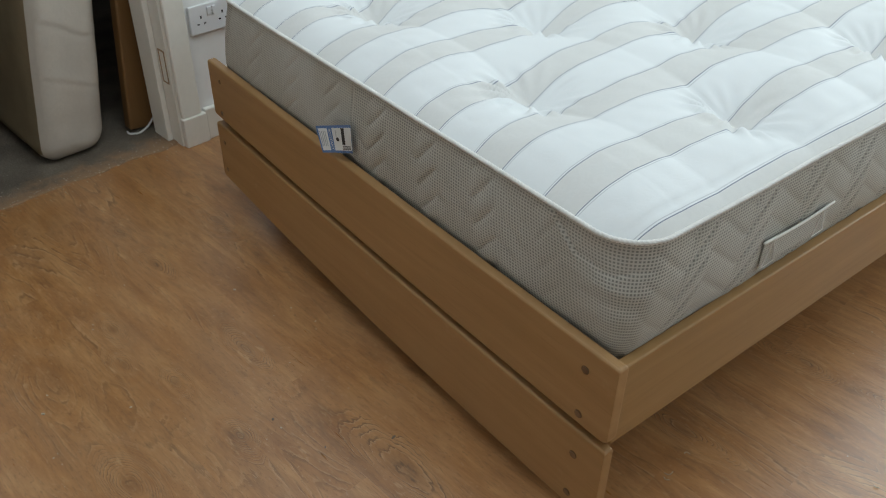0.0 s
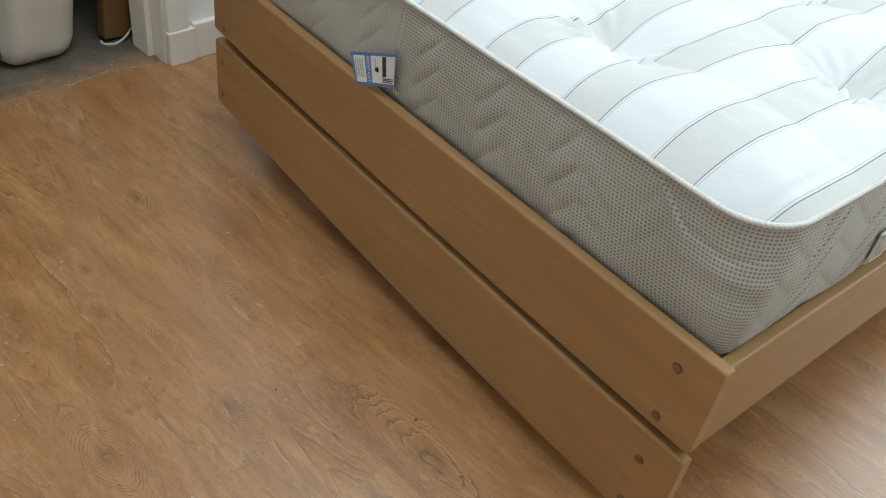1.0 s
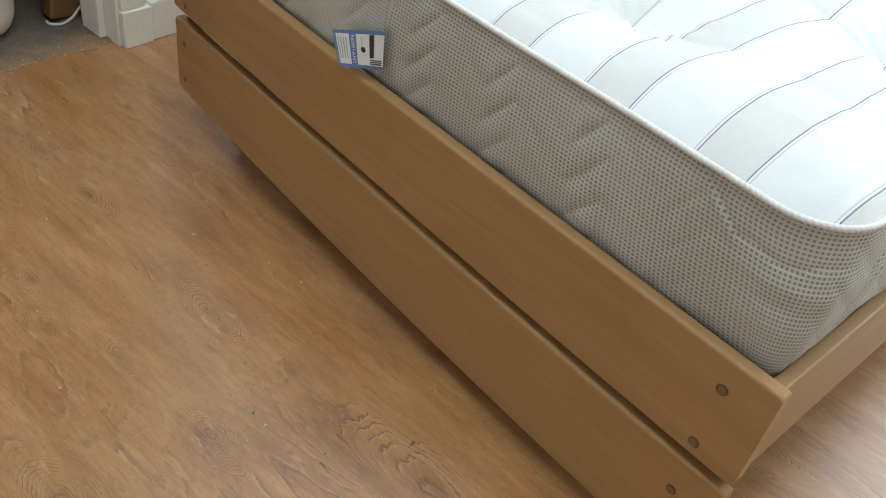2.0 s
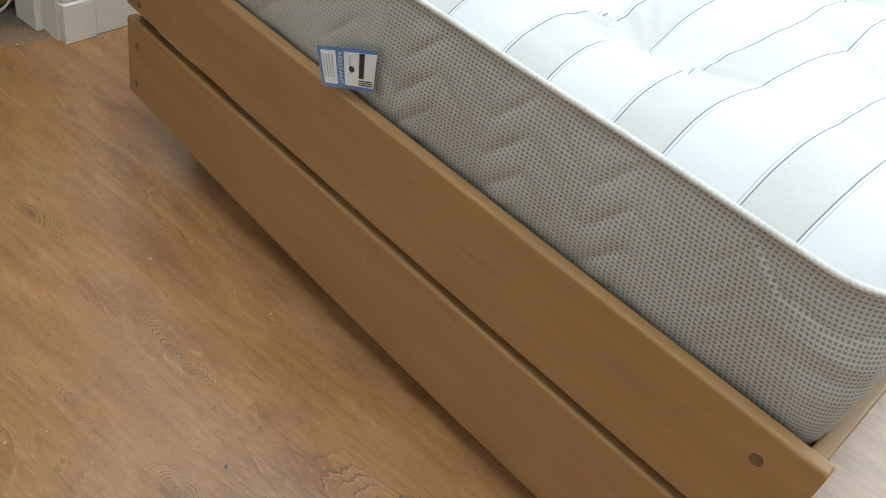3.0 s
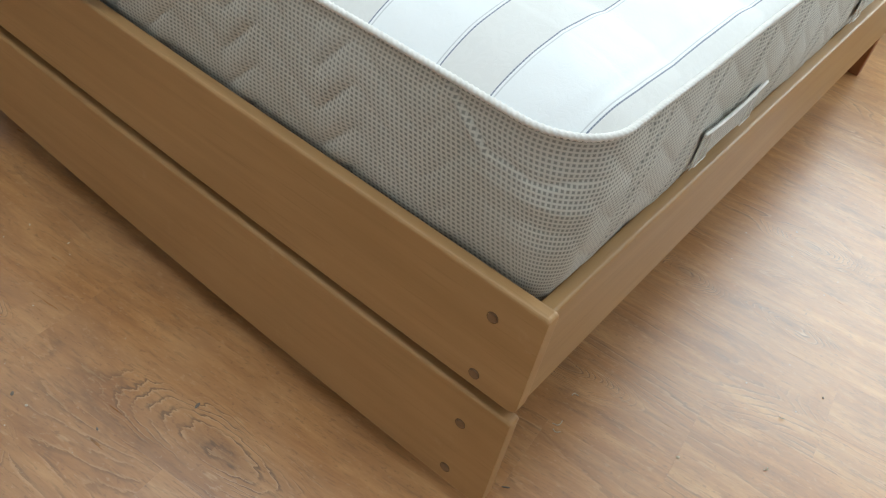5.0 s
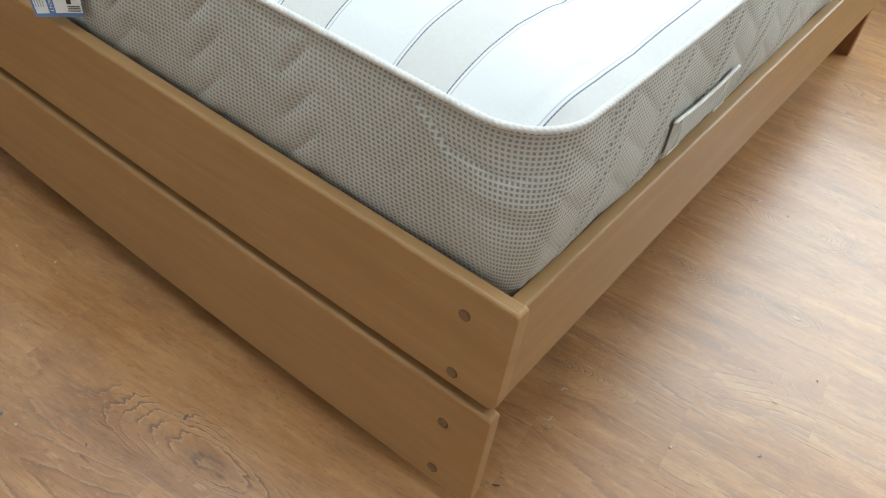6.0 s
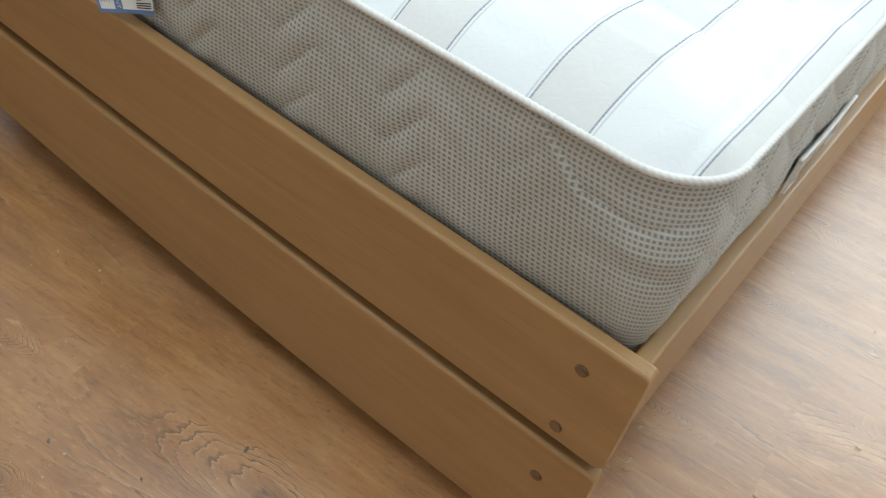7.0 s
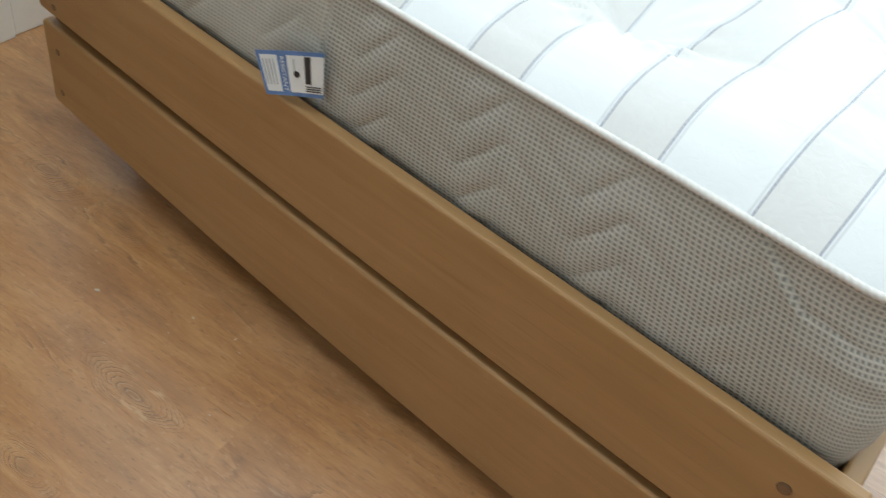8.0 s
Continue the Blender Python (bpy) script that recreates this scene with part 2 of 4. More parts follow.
def ticking():
    """White damask with beige stripes, each edged by a pair of thin blue-grey lines; the map runs in metres of cloth."""
    k = Nodes("stripe_ticking")
    x, y, _ = k.sep(k.uv())
    cell = k.math("FRACT", k.math("DIVIDE", k.math("SUBTRACT", y, STRIPE_MID - STRIPE_PITCH / 2 - STRIPE_PITCH * 8), STRIPE_PITCH))
    off = k.math("MULTIPLY", k.math("ABSOLUTE", k.math("SUBTRACT", cell, 0.5)), STRIPE_PITCH)
    beige = k.math("SUBTRACT", 1.0, k.step(off, STRIPE_HALF - 0.0006, STRIPE_HALF + 0.0006))
    leaf = k.noise(k.mapping(k.uv(), (62, 62, 1)), 1.0, 3, 0.5, 1.6)
    leaf = k.step(leaf, 0.47, 0.56)
    white = k.mix(k.math("MULTIPLY", leaf, 0.05), (0.805, 0.822, 0.828), (0.760, 0.778, 0.784))
    tan = k.mix(k.math("MULTIPLY", leaf, 0.22), (0.715, 0.708, 0.690), (0.765, 0.758, 0.740))
    col = k.mix(beige, white, tan)
    d1 = k.math("ABSOLUTE", k.math("SUBTRACT", off, STRIPE_HALF + 0.0010))
    l1 = k.math("SUBTRACT", 1.0, k.step(d1, 0.0004, 0.0013))
    d2 = k.math("ABSOLUTE", k.math("SUBTRACT", off, STRIPE_HALF + 0.0052))
    l2 = k.math("SUBTRACT", 1.0, k.step(d2, 0.0004, 0.0011))
    dash = k.step(k.math("SINE", k.math("MULTIPLY", x, 2 * math.pi / 0.005)), -0.6, 0.2)
    col = k.mix(k.math("MULTIPLY", l1, k.math("MULTIPLY_ADD", dash, 0.12, 0.76)), col, (0.075, 0.095, 0.175))
    col = k.mix(k.math("MULTIPLY", l2, 0.5), col, (0.36, 0.36, 0.39))
    weave = k.noise(k.mapping(k.uv(), (700, 700, 1)), 1.0, 2)
    k.bump(k.math("ADD", k.math("MULTIPLY", leaf, 0.5), weave), 0.22, 0.0006)
    return k.done(col, 0.72, Sheen_Weight=0.1)


def carpet():
    k = Nodes("grey_carpet")
    co = k.obj()
    a = k.noise(co, 240, 3, 0.7)
    b = k.noise(co, 9, 4)
    col = k.ramp(k.math("ADD", k.math("MULTIPLY", a, 0.65), k.math("MULTIPLY", b, 0.35)),
                 [(0.34, (0.085, 0.066, 0.047)), (0.52, (0.175, 0.142, 0.108)), (0.70, (0.34, 0.285, 0.22))])
    v = k.n("TexVoronoi")
    k.put(v.inputs["Vector"], co)
    k.put(v.inputs["Scale"], 55.0)
    crumb = k.math("SUBTRACT", 1.0, k.step(v.outputs["Distance"], 0.08, 0.14))
    crumb = k.math("MULTIPLY", crumb, k.step(k.noise(co, 7, 3), 0.48, 0.60))
    col = k.mix(k.math("MULTIPLY", crumb, 0.7), col, (0.46, 0.41, 0.35))
    _, v, _ = k.sep(k.mapping(k.n("NewGeometry").outputs["Position"], (1, 1, 1), (0, 0, 0), (0, 0, -TURN_ROOM)))
    reach = k.math("ADD", v, k.math("MULTIPLY_ADD", k.noise(co, 16, 5, 0.7), -0.22, 0.11))
    film = k.math("SUBTRACT", 1.0, k.step(reach, 1.750, 1.870))
    col = k.mix(k.math("MULTIPLY", film, 0.8), col, (0.40, 0.235, 0.125))
    k.bump(a, 1.0, 0.004)
    return k.done(col, 0.95)


LAMINATE = laminate()
BEECH_Y = beech("beech_footboard", "y", (1.0, 1.03, 1.14))
BEECH_X = beech("beech_rail", "x", (0.92, 0.96, 0.99))
# Reddish brown leg; the tint also holds the shadow it stands in.
BEECH_LEG = beech("shaded_leg", "z", (0.62, 0.40, 0.34))
KNIT = knit()
TICKING = ticking()
CARPET = carpet()
CORD = plain("white_cord", (0.82, 0.80, 0.765), 0.85, 0.08, 60, 0.0004)
PAINT = plain("white_gloss_paint", (0.85, 0.815, 0.745), 0.38, 0.05, 6, 0.0003)
WALL = plain("white_emulsion", (0.89, 0.875, 0.86), 0.8, 0.04, 3, 0.0004)
WALL_EAST = plain("pale_green_emulsion", (0.66, 0.72, 0.67), 0.8, 0.04, 3, 0.0004)
# Near-black colour stands in for the darkness of the unlit back room.
WALL_DIM = plain("unlit_wall_black", (0.008, 0.0065, 0.006), 0.85, 0.2, 4, 0.0004)
CEILING = plain("ceiling_white", (0.82, 0.82, 0.81), 0.9, 0.03, 3, 0.0003)
BARE = plain("bare_timber", (0.36, 0.22, 0.12), 0.75, 0.2, 40, 0.0005)
SOCKET = plain("white_moulded_plastic", (0.80, 0.80, 0.82), 0.3, 0.02, 10)
DARK = plain("dark_slot", (0.02, 0.02, 0.022), 0.6, 0.1, 30)
DARK_EDGE = plain("dark_joint", (0.17, 0.095, 0.045), 0.7, 0.2, 60)
SCREW = plain("screw_cap", (0.215, 0.120, 0.060), 0.45, 0.2, 120, 0.0004)
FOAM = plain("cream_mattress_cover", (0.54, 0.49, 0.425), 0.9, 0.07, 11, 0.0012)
# The cover's side face, with its shade put into a darker tan.
FOAM_SIDE = plain("shaded_mattress_side", (0.27, 0.205, 0.12), 0.9, 0.12, 15, 0.0012)
PANEL = beech("varnished_board", "z", (0.44, 0.41, 0.37), 0.5)
CABLE = plain("white_cable", (0.72, 0.71, 0.68), 0.5, 0.05, 30)
CARD = plain("label_card", (0.78, 0.78, 0.76), 0.5, 0.05, 40)
BLUE = plain("label_blue", (0.115, 0.205, 0.42), 0.5, 0.1, 60)
INK = plain("label_ink", (0.035, 0.03, 0.03), 0.5, 0.2, 60)
PAPER_GREY = plain("label_grey", (0.42, 0.42, 0.42), 0.5, 0.15, 60)
CHIP = plain("pale_chip", (0.55, 0.47, 0.36), 0.8, 0.3, 90)
CHIP_DARK = plain("dark_chip", (0.20, 0.165, 0.135), 0.8, 0.3, 90)
FRAME_WHITE = plain("window_paint", (0.78, 0.78, 0.77), 0.4, 0.03, 8)
SLAT = plain("raw_pine", (0.50, 0.36, 0.20), 0.7, 0.12, 20)
glass = Nodes("window_glass")
glass.bsdf.inputs["Transmission Weight"].default_value = 1.0
GLASS = glass.done((0.98, 1.0, 0.99), 0.02, IOR=1.45)


# ---- mesh helpers ----
def mesh_of(name, bm, material, smooth=False):
    me = bpy.data.meshes.new(name)
    bm.to_mesh(me)
    bm.free()
    me.materials.append(material)
    if smooth:
        me.shade_smooth()
    return me


def part(name, bm, material, parent=None, label="", smooth=False):
    """Links a bmesh as one mesh object, under a thing or a part if one is given."""
    ob = new(name, mesh_of(name, bm, material, smooth))
    if parent is not None:
        ob.parent = parent
    return tagged(ob, label)


def add_box(bm, lo, hi, matrix=None):
    m = Matrix.Translation([(a + b) / 2 for a, b in zip(lo, hi)]) @ Matrix.Diagonal([b - a for a, b in zip(lo, hi)] + [1])
    return bmesh.ops.create_cube(bm, size=1, matrix=(matrix or Matrix()) @ m)["verts"]


def box(lo, hi, bevel=0.0, segments=2, matrix=None):
    bm = bmesh.new()
    add_box(bm, lo, hi)
    if bevel:
        bmesh.ops.bevel(bm, geom=bm.edges[:], offset=bevel, segments=segments, profile=0.5, affect="EDGES")
    if matrix is not None:
        bm.transform(matrix)
    return bm


def boxes(list_of, matrix=None):
    bm = bmesh.new()
    for lo, hi in list_of:
        add_box(bm, lo, hi)
    if matrix is not None:
        bm.transform(matrix)
    return bm


def tube(points, radius, sides=8, closed=False, lobes=0.0, twist=0.0):
    """A tube along points; lobes and twist make it a laid cord."""
    bm = bmesh.new()
    pts = [Vector(p) for p in points]
    n = len(pts)
    rings, run = [], 0.0
    for i, p in enumerate(pts):
        a = pts[(i - 1) % n] if closed or i else p
        b = pts[(i + 1) % n] if closed or i < n - 1 else p
        d = (b - a).normalized()
        side = d.cross(Vector((0, 0, 1)))
        side = side.normalized() if side.length > 1e-4 else Vector((1, 0, 0))
        up = side.cross(d)
        ring = []
        for j in range(sides):
            th = 2 * math.pi * j / sides
            r = radius * (1 + lobes * math.cos(3 * (th + run * twist)))
            ring.append(bm.verts.new(p + side * (r * math.cos(th)) + up * (r * math.sin(th))))
        rings.append(ring)
        run += (b - p).length
    for i in range(n if closed else n - 1):
        r0, r1 = rings[i], rings[(i + 1) % n]
        for j in range(sides):
            bm.faces.new((r0[j], r0[(j + 1) % sides], r1[(j + 1) % sides], r1[j]))
    if not closed:
        bm.faces.new(rings[0][::-1])
        bm.faces.new(rings[-1])
    bmesh.ops.recalc_face_normals(bm, faces=bm.faces[:])
    return bm


def disc(radius, depth, sides=20):
    bm = bmesh.new()
    bmesh.ops.create_cone(bm, cap_ends=True, segments=sides, radius1=radius, radius2=radius * 0.9, depth=depth)
    return bm


def empty(name, place=(0, 0, 0)):
    ob = new(name)
    ob.location = place
    ob.empty_display_size = 0.1
    return ob


# ---- the room ----
U0, U1, V0, V1, HIGH = -2.7, 2.35, -2.4, 1.735, 2.45
DOOR0, DOOR1, DOOR_TOP = -0.545, 0.2246, 2.02
THICK = 0.13


def structure(ob, label, category):
    return tagged(ob, label, category, kind="structure")


wall_north = structure(part("wall_north", boxes([
    ((U0 - 0.15, V1, 0), (DOOR0 - 0.02, V1 + THICK, HIGH)),
    ((DOOR1 + 0.02, V1, 0), (U1 + 0.15, V1 + THICK, HIGH)),
    ((DOOR0 - 0.02, V1, DOOR_TOP + 0.02), (DOOR1 + 0.02, V1 + THICK, HIGH))], ROOM), WALL),
    "white painted plaster wall with an open doorway", "wall")
WS0, WS1, WSB, WST = -1.4, 1.4, 0.9, 2.1
wall_south = structure(part("wall_south", boxes([
    ((U0 - 0.15, V0 - 0.15, 0), (WS0, V0, HIGH)), ((WS1, V0 - 0.15, 0), (U1 + 0.15, V0, HIGH)),
    ((WS0, V0 - 0.15, 0), (WS1, V0, WSB)), ((WS0, V0 - 0.15, WST), (WS1, V0, HIGH))], ROOM), WALL),
    "white painted plaster wall with a wide unseen window added for fill light", "wall")
WE0, WE1, WEB, WET = -1.45, 0.25, 0.5, 2.3
wall_east = structure(part("wall_east", boxes([
    ((U1, V0, 0), (U1 + 0.15, WE0, HIGH)), ((U1, WE1, 0), (U1 + 0.15, V1, HIGH)),
    ((U1, WE0, 0), (U1 + 0.15, WE1, WEB)), ((U1, WE0, WET), (U1 + 0.15, WE1, HIGH))], ROOM), WALL_EAST),
    "pale green painted wall with a window", "wall")
wall_west = structure(part("wall_west", boxes([((U0 - 0.15, V0, 0), (U0, V1, HIGH))], ROOM), WALL),
                      "plain white painted plaster wall", "wall")
# The ceiling's opening is made up to let the roof lamp through.
RU0, RU1, RV0, RV1 = -0.72, 1.22, -0.17, 1.37
ceiling = structure(part("ceiling", boxes([
    ((U0 - 0.15, V0 - 0.15, HIGH), (RU0, V1 + THICK, HIGH + 0.14)), ((RU1, V0 - 0.15, HIGH), (U1 + 0.15, V1 + THICK, HIGH + 0.14)),
    ((RU0, V0 - 0.15, HIGH), (RU1, RV0, HIGH + 0.14)), ((RU0, RV1, HIGH), (RU1, V1 + THICK, HIGH + 0.14))], ROOM), CEILING),
    "plain white ceiling with an unseen rooflight added for light from above", "ceiling")


def window(name, u0, u1, v0, v1, z0, z1):
    """A two-pane painted window in its opening."""
    w = empty(name, rp((u0 + u1) / 2, (v0 + v1) / 2, z0))
    inv = Matrix.Translation(-w.location) @ ROOM
    along_u = (u1 - u0) > (v1 - v0)
    t = 0.05

    def bar(a0, a1, b0, b1, nm="window_frame"):
        if along_u:
            return part(nm, boxes([((a0, v0, b0), (a1, v1, b1))], inv), FRAME_WHITE, w)
        return part(nm, boxes([((u0, a0, b0), (u1, a1, b1))], inv), FRAME_WHITE, w)

    a0, a1 = (u0, u1) if along_u else (v0, v1)
    mid = (a0 + a1) / 2
    for s in ((a0, a0 + t, z0, z1), (a1 - t, a1, z0, z1), (mid - t / 2, mid + t / 2, z0, z1)):
        bar(*s)
    for c0, c1 in ((a0 + t, mid - t / 2), (mid + t / 2, a1 - t)):
        bar(c0, c1, z0, z0 + t)
        bar(c0, c1, z1 - t, z1)
        if along_u:
            m = (v0 + v1) / 2
            pane = boxes([((c0, m - 0.003, z0 + t), (c1, m + 0.003, z1 - t))], inv)
        else:
            m = (u0 + u1) / 2
            pane = boxes([((m - 0.003, c0, z0 + t), (m + 0.003, c1, z1 - t))], inv)
        p = part("pane", pane, GLASS, w)
        p.visible_shadow = False
    return structure(w, "white painted two-pane window", "window")


# South window: unseen, added to go with the fill lamp.
window("fill_window_south", WS0, WS1, V0 - 0.14, V0 - 0.09, WSB, WST)
# The pane belongs to the added rooflight; none is known here.
rooflight = structure(part("added_rooflight", boxes([((RU0, RV0, HIGH + 0.10), (RU1, RV1, HIGH + 0.106))], ROOM), GLASS), "flat glass rooflight, unseen, added for light from above", "window")
rooflight.visible_shadow = False
window("window_2", U1 + 0.09, U1 + 0.14, WE0, WE1, WEB, WET)

# the lining of the doorway, with its stop and the empty rebate of the lower hinge
lining = structure(empty("door_frame", rp(DOOR1, V1, 0)), "white painted door lining with a bare hinge rebate", "door frame")
INV = Matrix.Translation(-lining.location) @ ROOM
part("jamb", boxes([((DOOR1 - 0.012, V1 - 0.004, 0), (DOOR1 + 0.02, V1 + THICK + 0.004, DOOR_TOP))], INV), PAINT, lining)
part("jamb", boxes([((DOOR0 - 0.02, V1 - 0.004, 0), (DOOR0 + 0.012, V1 + THICK + 0.004, DOOR_TOP))], INV), PAINT, lining)
part("head", boxes([((DOOR0 - 0.02, V1 - 0.004, DOOR_TOP), (DOOR1 + 0.02, V1 + THICK + 0.004, DOOR_TOP + 0.02))], INV), PAINT, lining)
part("door_stop", box((DOOR1 - 0.030, V1 + 0.050, 0.0), (DOOR1 - 0.0125, V1 + THICK + 0.003, DOOR_TOP - 0.002), 0.003, 2, INV), PAINT, lining)
part("door_stop", box((DOOR0 + 0.0125, V1 + 0.050, 0.0), (DOOR0 + 0.030, V1 + THICK + 0.003, DOOR_TOP - 0.002), 0.003, 2, INV), PAINT, lining)
part("hinge_rebate", boxes([
    ((DOOR1 - 0.0135, V1 + 0.008, 0.205), (DOOR1 - 0.0121, V1 + 0.012, 0.310)),
    ((DOOR1 - 0.0135, V1 + 0.038, 0.205), (DOOR1 - 0.0121, V1 + 0.042, 0.310)),
    ((DOOR1 - 0.0135, V1 + 0.012, 0.205), (DOOR1 - 0.0121, V1 + 0.038, 0.209)),
    ((DOOR1 - 0.0135, V1 + 0.012, 0.306), (DOOR1 - 0.0121, V1 + 0.038, 0.310))], INV), BARE, lining, "bare timber edge of a hinge rebate")
part("architrave", box((DOOR1 - 0.005, V1 - 0.021, 0.097), (DOOR1 + 0.060, V1 - 0.0045, DOOR_TOP + 0.06), 0.004, 2, INV), PAINT, lining)
part("plinth_block", box((DOOR1 - 0.008, V1 - 0.028, 0.0), (DOOR1 + 0.072, V1 - 0.0045, 0.096), 0.003, 2, INV), PAINT, lining)

skirting = structure(part("baseboard", box((DOOR1 + 0.073, V1 - 0.022, 0.0), (U1 - 0.002, V1 - 0.001, 0.103), 0.004, 2, ROOM), PAINT),
                     "white gloss painted skirting board", "baseboard")
structure(part("baseboard", box((U1 - 0.018, V0 + 0.002, 0.0), (U1 - 0.001, V1 - 0.024, 0.10), 0.004, 2, ROOM), PAINT),
          "white gloss painted skirting board", "baseboard")


def double_socket():
    """A two-gang wall socket with rocker switches."""
    u, v, z, w, h = DOOR1 + 0.075, V1 - 0.002, 0.336, 0.146, 0.086
    s = empty("wall_socket", rp(u + w / 2, v, z))
    inv = Matrix.Translation(-s.location) @ ROOM
    part("faceplate", box((u, v - 0.011, z), (u + w, v, z + h), 0.003, 3, inv), SOCKET, s, smooth=False)
    for k, c in ((0, u + 0.037), (1, u + 0.109)):
        for du, dz, a, b in ((0, 0.050, 0.0024, 0.0042), (-0.011, 0.030, 0.0036, 0.0021), (0.011, 0.030, 0.0036, 0.0021)):
            part("pin_hole", boxes([((c + du - a, v - 0.0118, z + dz - b), (c + du + a, v - 0.0108, z + dz + b))], inv), DARK, s)
        cs = u + w / 2 + (-0.0085 if k == 0 else 0.0085)
        rock = box((cs - 0.006, v - 0.0155, z + 0.052), (cs + 0.006, v - 0.0105, z + 0.076), 0.0015, 2, inv)
        part("switch", rock, SOCKET, s)
    for c in (u + 0.013, u + w - 0.013):
        m = inv @ Matrix.Translation((c, v - 0.0115, z + h / 2)) @ Matrix.Rotation(radians(90), 4, "X")
        bm = disc(0.0032, 0.0012, 12)
        bm.transform(m)
        part("screw_head", bm, SOCKET, s)
    return tagged(s, "white plastic double wall socket above the skirting board", "socket")


double_socket()


# ---- beyond the doorway ----
BV0, BV1, BU0, BU1 = V1 + THICK, 3.7, -1.6, 1.7


def carpet_sheet():
    """The carpet, with a frayed front edge that laps over the laminate."""
    bm = bmesh.new()
    rows, n = [], 260
    for i in range(n + 1):
        u = BU0 + (BU1 - BU0) * i / n
        fray = 0.016 * noise.noise(Vector((u * 9, 0.3, 0))) + 0.009 * noise.noise(Vector((u * 34, 1.7, 0)))
        front = BV0 - 0.105 + (fray if DOOR0 < u < DOOR1 else 0.0) if DOOR0 - 0.03 < u < DOOR1 + 0.03 else BV0 + 0.001
        rows.append([bm.verts.new(rp(u, v, z)) for v, z in ((front, 0.0004), (front + 0.006, 0.0038), (BV0 + 0.05, 0.0045), (BV1, 0.0045))])
    for a, b in zip(rows, rows[1:]):
        for j in range(3):
            bm.faces.new((a[j], b[j], b[j + 1], a[j + 1]))
    bmesh.ops.recalc_face_normals(bm, faces=bm.faces[:])
    return bm


carpet_floor = structure(part("floor_carpet", carpet_sheet(), CARPET), "worn grey carpet strewn with crumbs", "carpet")
structure(part("floor_back", boxes([((BU0, BV0 - 0.079, -0.06), (BU1, BV1, -0.004))], ROOM), BARE), "plain timber subfloor under the carpet", "floor")
# Walls and ceiling carry the back room's lack of light as colour.
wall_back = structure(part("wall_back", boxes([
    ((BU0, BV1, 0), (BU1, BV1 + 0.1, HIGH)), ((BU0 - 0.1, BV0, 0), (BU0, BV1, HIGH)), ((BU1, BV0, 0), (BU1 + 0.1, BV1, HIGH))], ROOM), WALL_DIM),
    "walls of an unlit room, its darkness put into their colour", "wall")
structure(part("ceiling_back", boxes([((BU0 - 0.1, BV0, HIGH), (BU1 + 0.1, BV1 + 0.1, HIGH + 0.1))], ROOM), WALL_DIM), "ceiling of an unlit room, its darkness put into the colour", "ceiling")


def stored_mattress():
    """A thin mattress in a cream cover, stood on its edge."""
    bm = bmesh.new()
    U, V, Z, R = 0.205, 1.25, 0.92, 0.060
    lean = 0.135
    nu, nv, nz = 24, 40, 130
    def place(a, b, c):
        p = Vector((a * U, b * V, c * Z))
        q = Vector((min(max(p.x, R), U - R), min(max(p.y, R), V - R), min(max(p.z, R), Z - R)))
        d = p - q
        if d.length > 1e-6:
            k = max(abs(d.x), abs(d.y), abs(d.z))
            p = q + d.normalized() * k
        w = noise.noise(Vector((p.x * 5, p.y * 6, p.z * 7))) + 0.5 * noise.noise(Vector((p.x * 15, p.y * 14, p.z * 17)))
        crease = 0.0
        for zc, tip, deep in ((0.10, 0.62, 0.0014), (0.275, 0.46, 0.0026), (0.435, 0.44, 0.0028), (0.69, 0.42, 0.0025)):
            e = (p.z - zc + tip * p.x - 0.02 * noise.noise(Vector((p.x * 11, zc * 9, p.y * 4)))) / 0.006
            crease += deep * math.exp(-e * e) - 0.4 * deep * math.exp(-((e - 2.6) / 1.6) ** 2)
        out = Vector((p.x - U / 2, p.y - V / 2, p.z - Z / 2))
        face = Vector((0, -1, 0)) if p.y < R else Vector((1 if out.x > 0 else -1, 0, 0))
        p += face * (w * 0.004 - crease * (1 if p.y < R and p.x > 0.03 else 0))
        return Vector((p.x + lean * p.z + 0.03 * (p.z * p.z), p.y, p.z))
    def sheet(na, nb, f):
        rows = [[bm.verts.new(f(i / na, j / nb)) for j in range(nb + 1)] for i in range(na + 1)]
        for i in range(na):
            for j in range(nb):
                bm.faces.new((rows[i][j], rows[i + 1][j], rows[i + 1][j + 1], rows[i][j + 1]))
    sheet(nu, nz, lambda a, c: place(a, 0, c))
    sheet(nu, nz, lambda a, c: place(a, 1, c))
    sheet(nv, nz, lambda b, c: place(0, b, c))
    sheet(nv, nz, lambda b, c: place(1, b, c))
    sheet(nu, nv, lambda a, b: place(a, b, 0))
    sheet(nu, nv, lambda a, b: place(a, b, 1))
    bmesh.ops.remove_doubles(bm, verts=bm.verts[:], dist=0.0005)
    bmesh.ops.recalc_face_normals(bm, faces=bm.faces[:])
    ob = empty("stored_mattress")
    # Faces turned to the left get the darker colour, for shade.
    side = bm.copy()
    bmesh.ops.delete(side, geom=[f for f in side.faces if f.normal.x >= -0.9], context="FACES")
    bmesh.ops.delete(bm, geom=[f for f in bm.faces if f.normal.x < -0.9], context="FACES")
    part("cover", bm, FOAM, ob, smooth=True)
    part("side_panel", side, FOAM_SIDE, ob, "side of the cover, its shade put into a darker tan", smooth=True)
    ob.matrix_world = ROOM @ Matrix.Translation((-0.160, 1.868, 0.0045))
    return tagged(ob, "creased cream mattress stood on its edge on the carpet", "mattress")


stored_mattress()


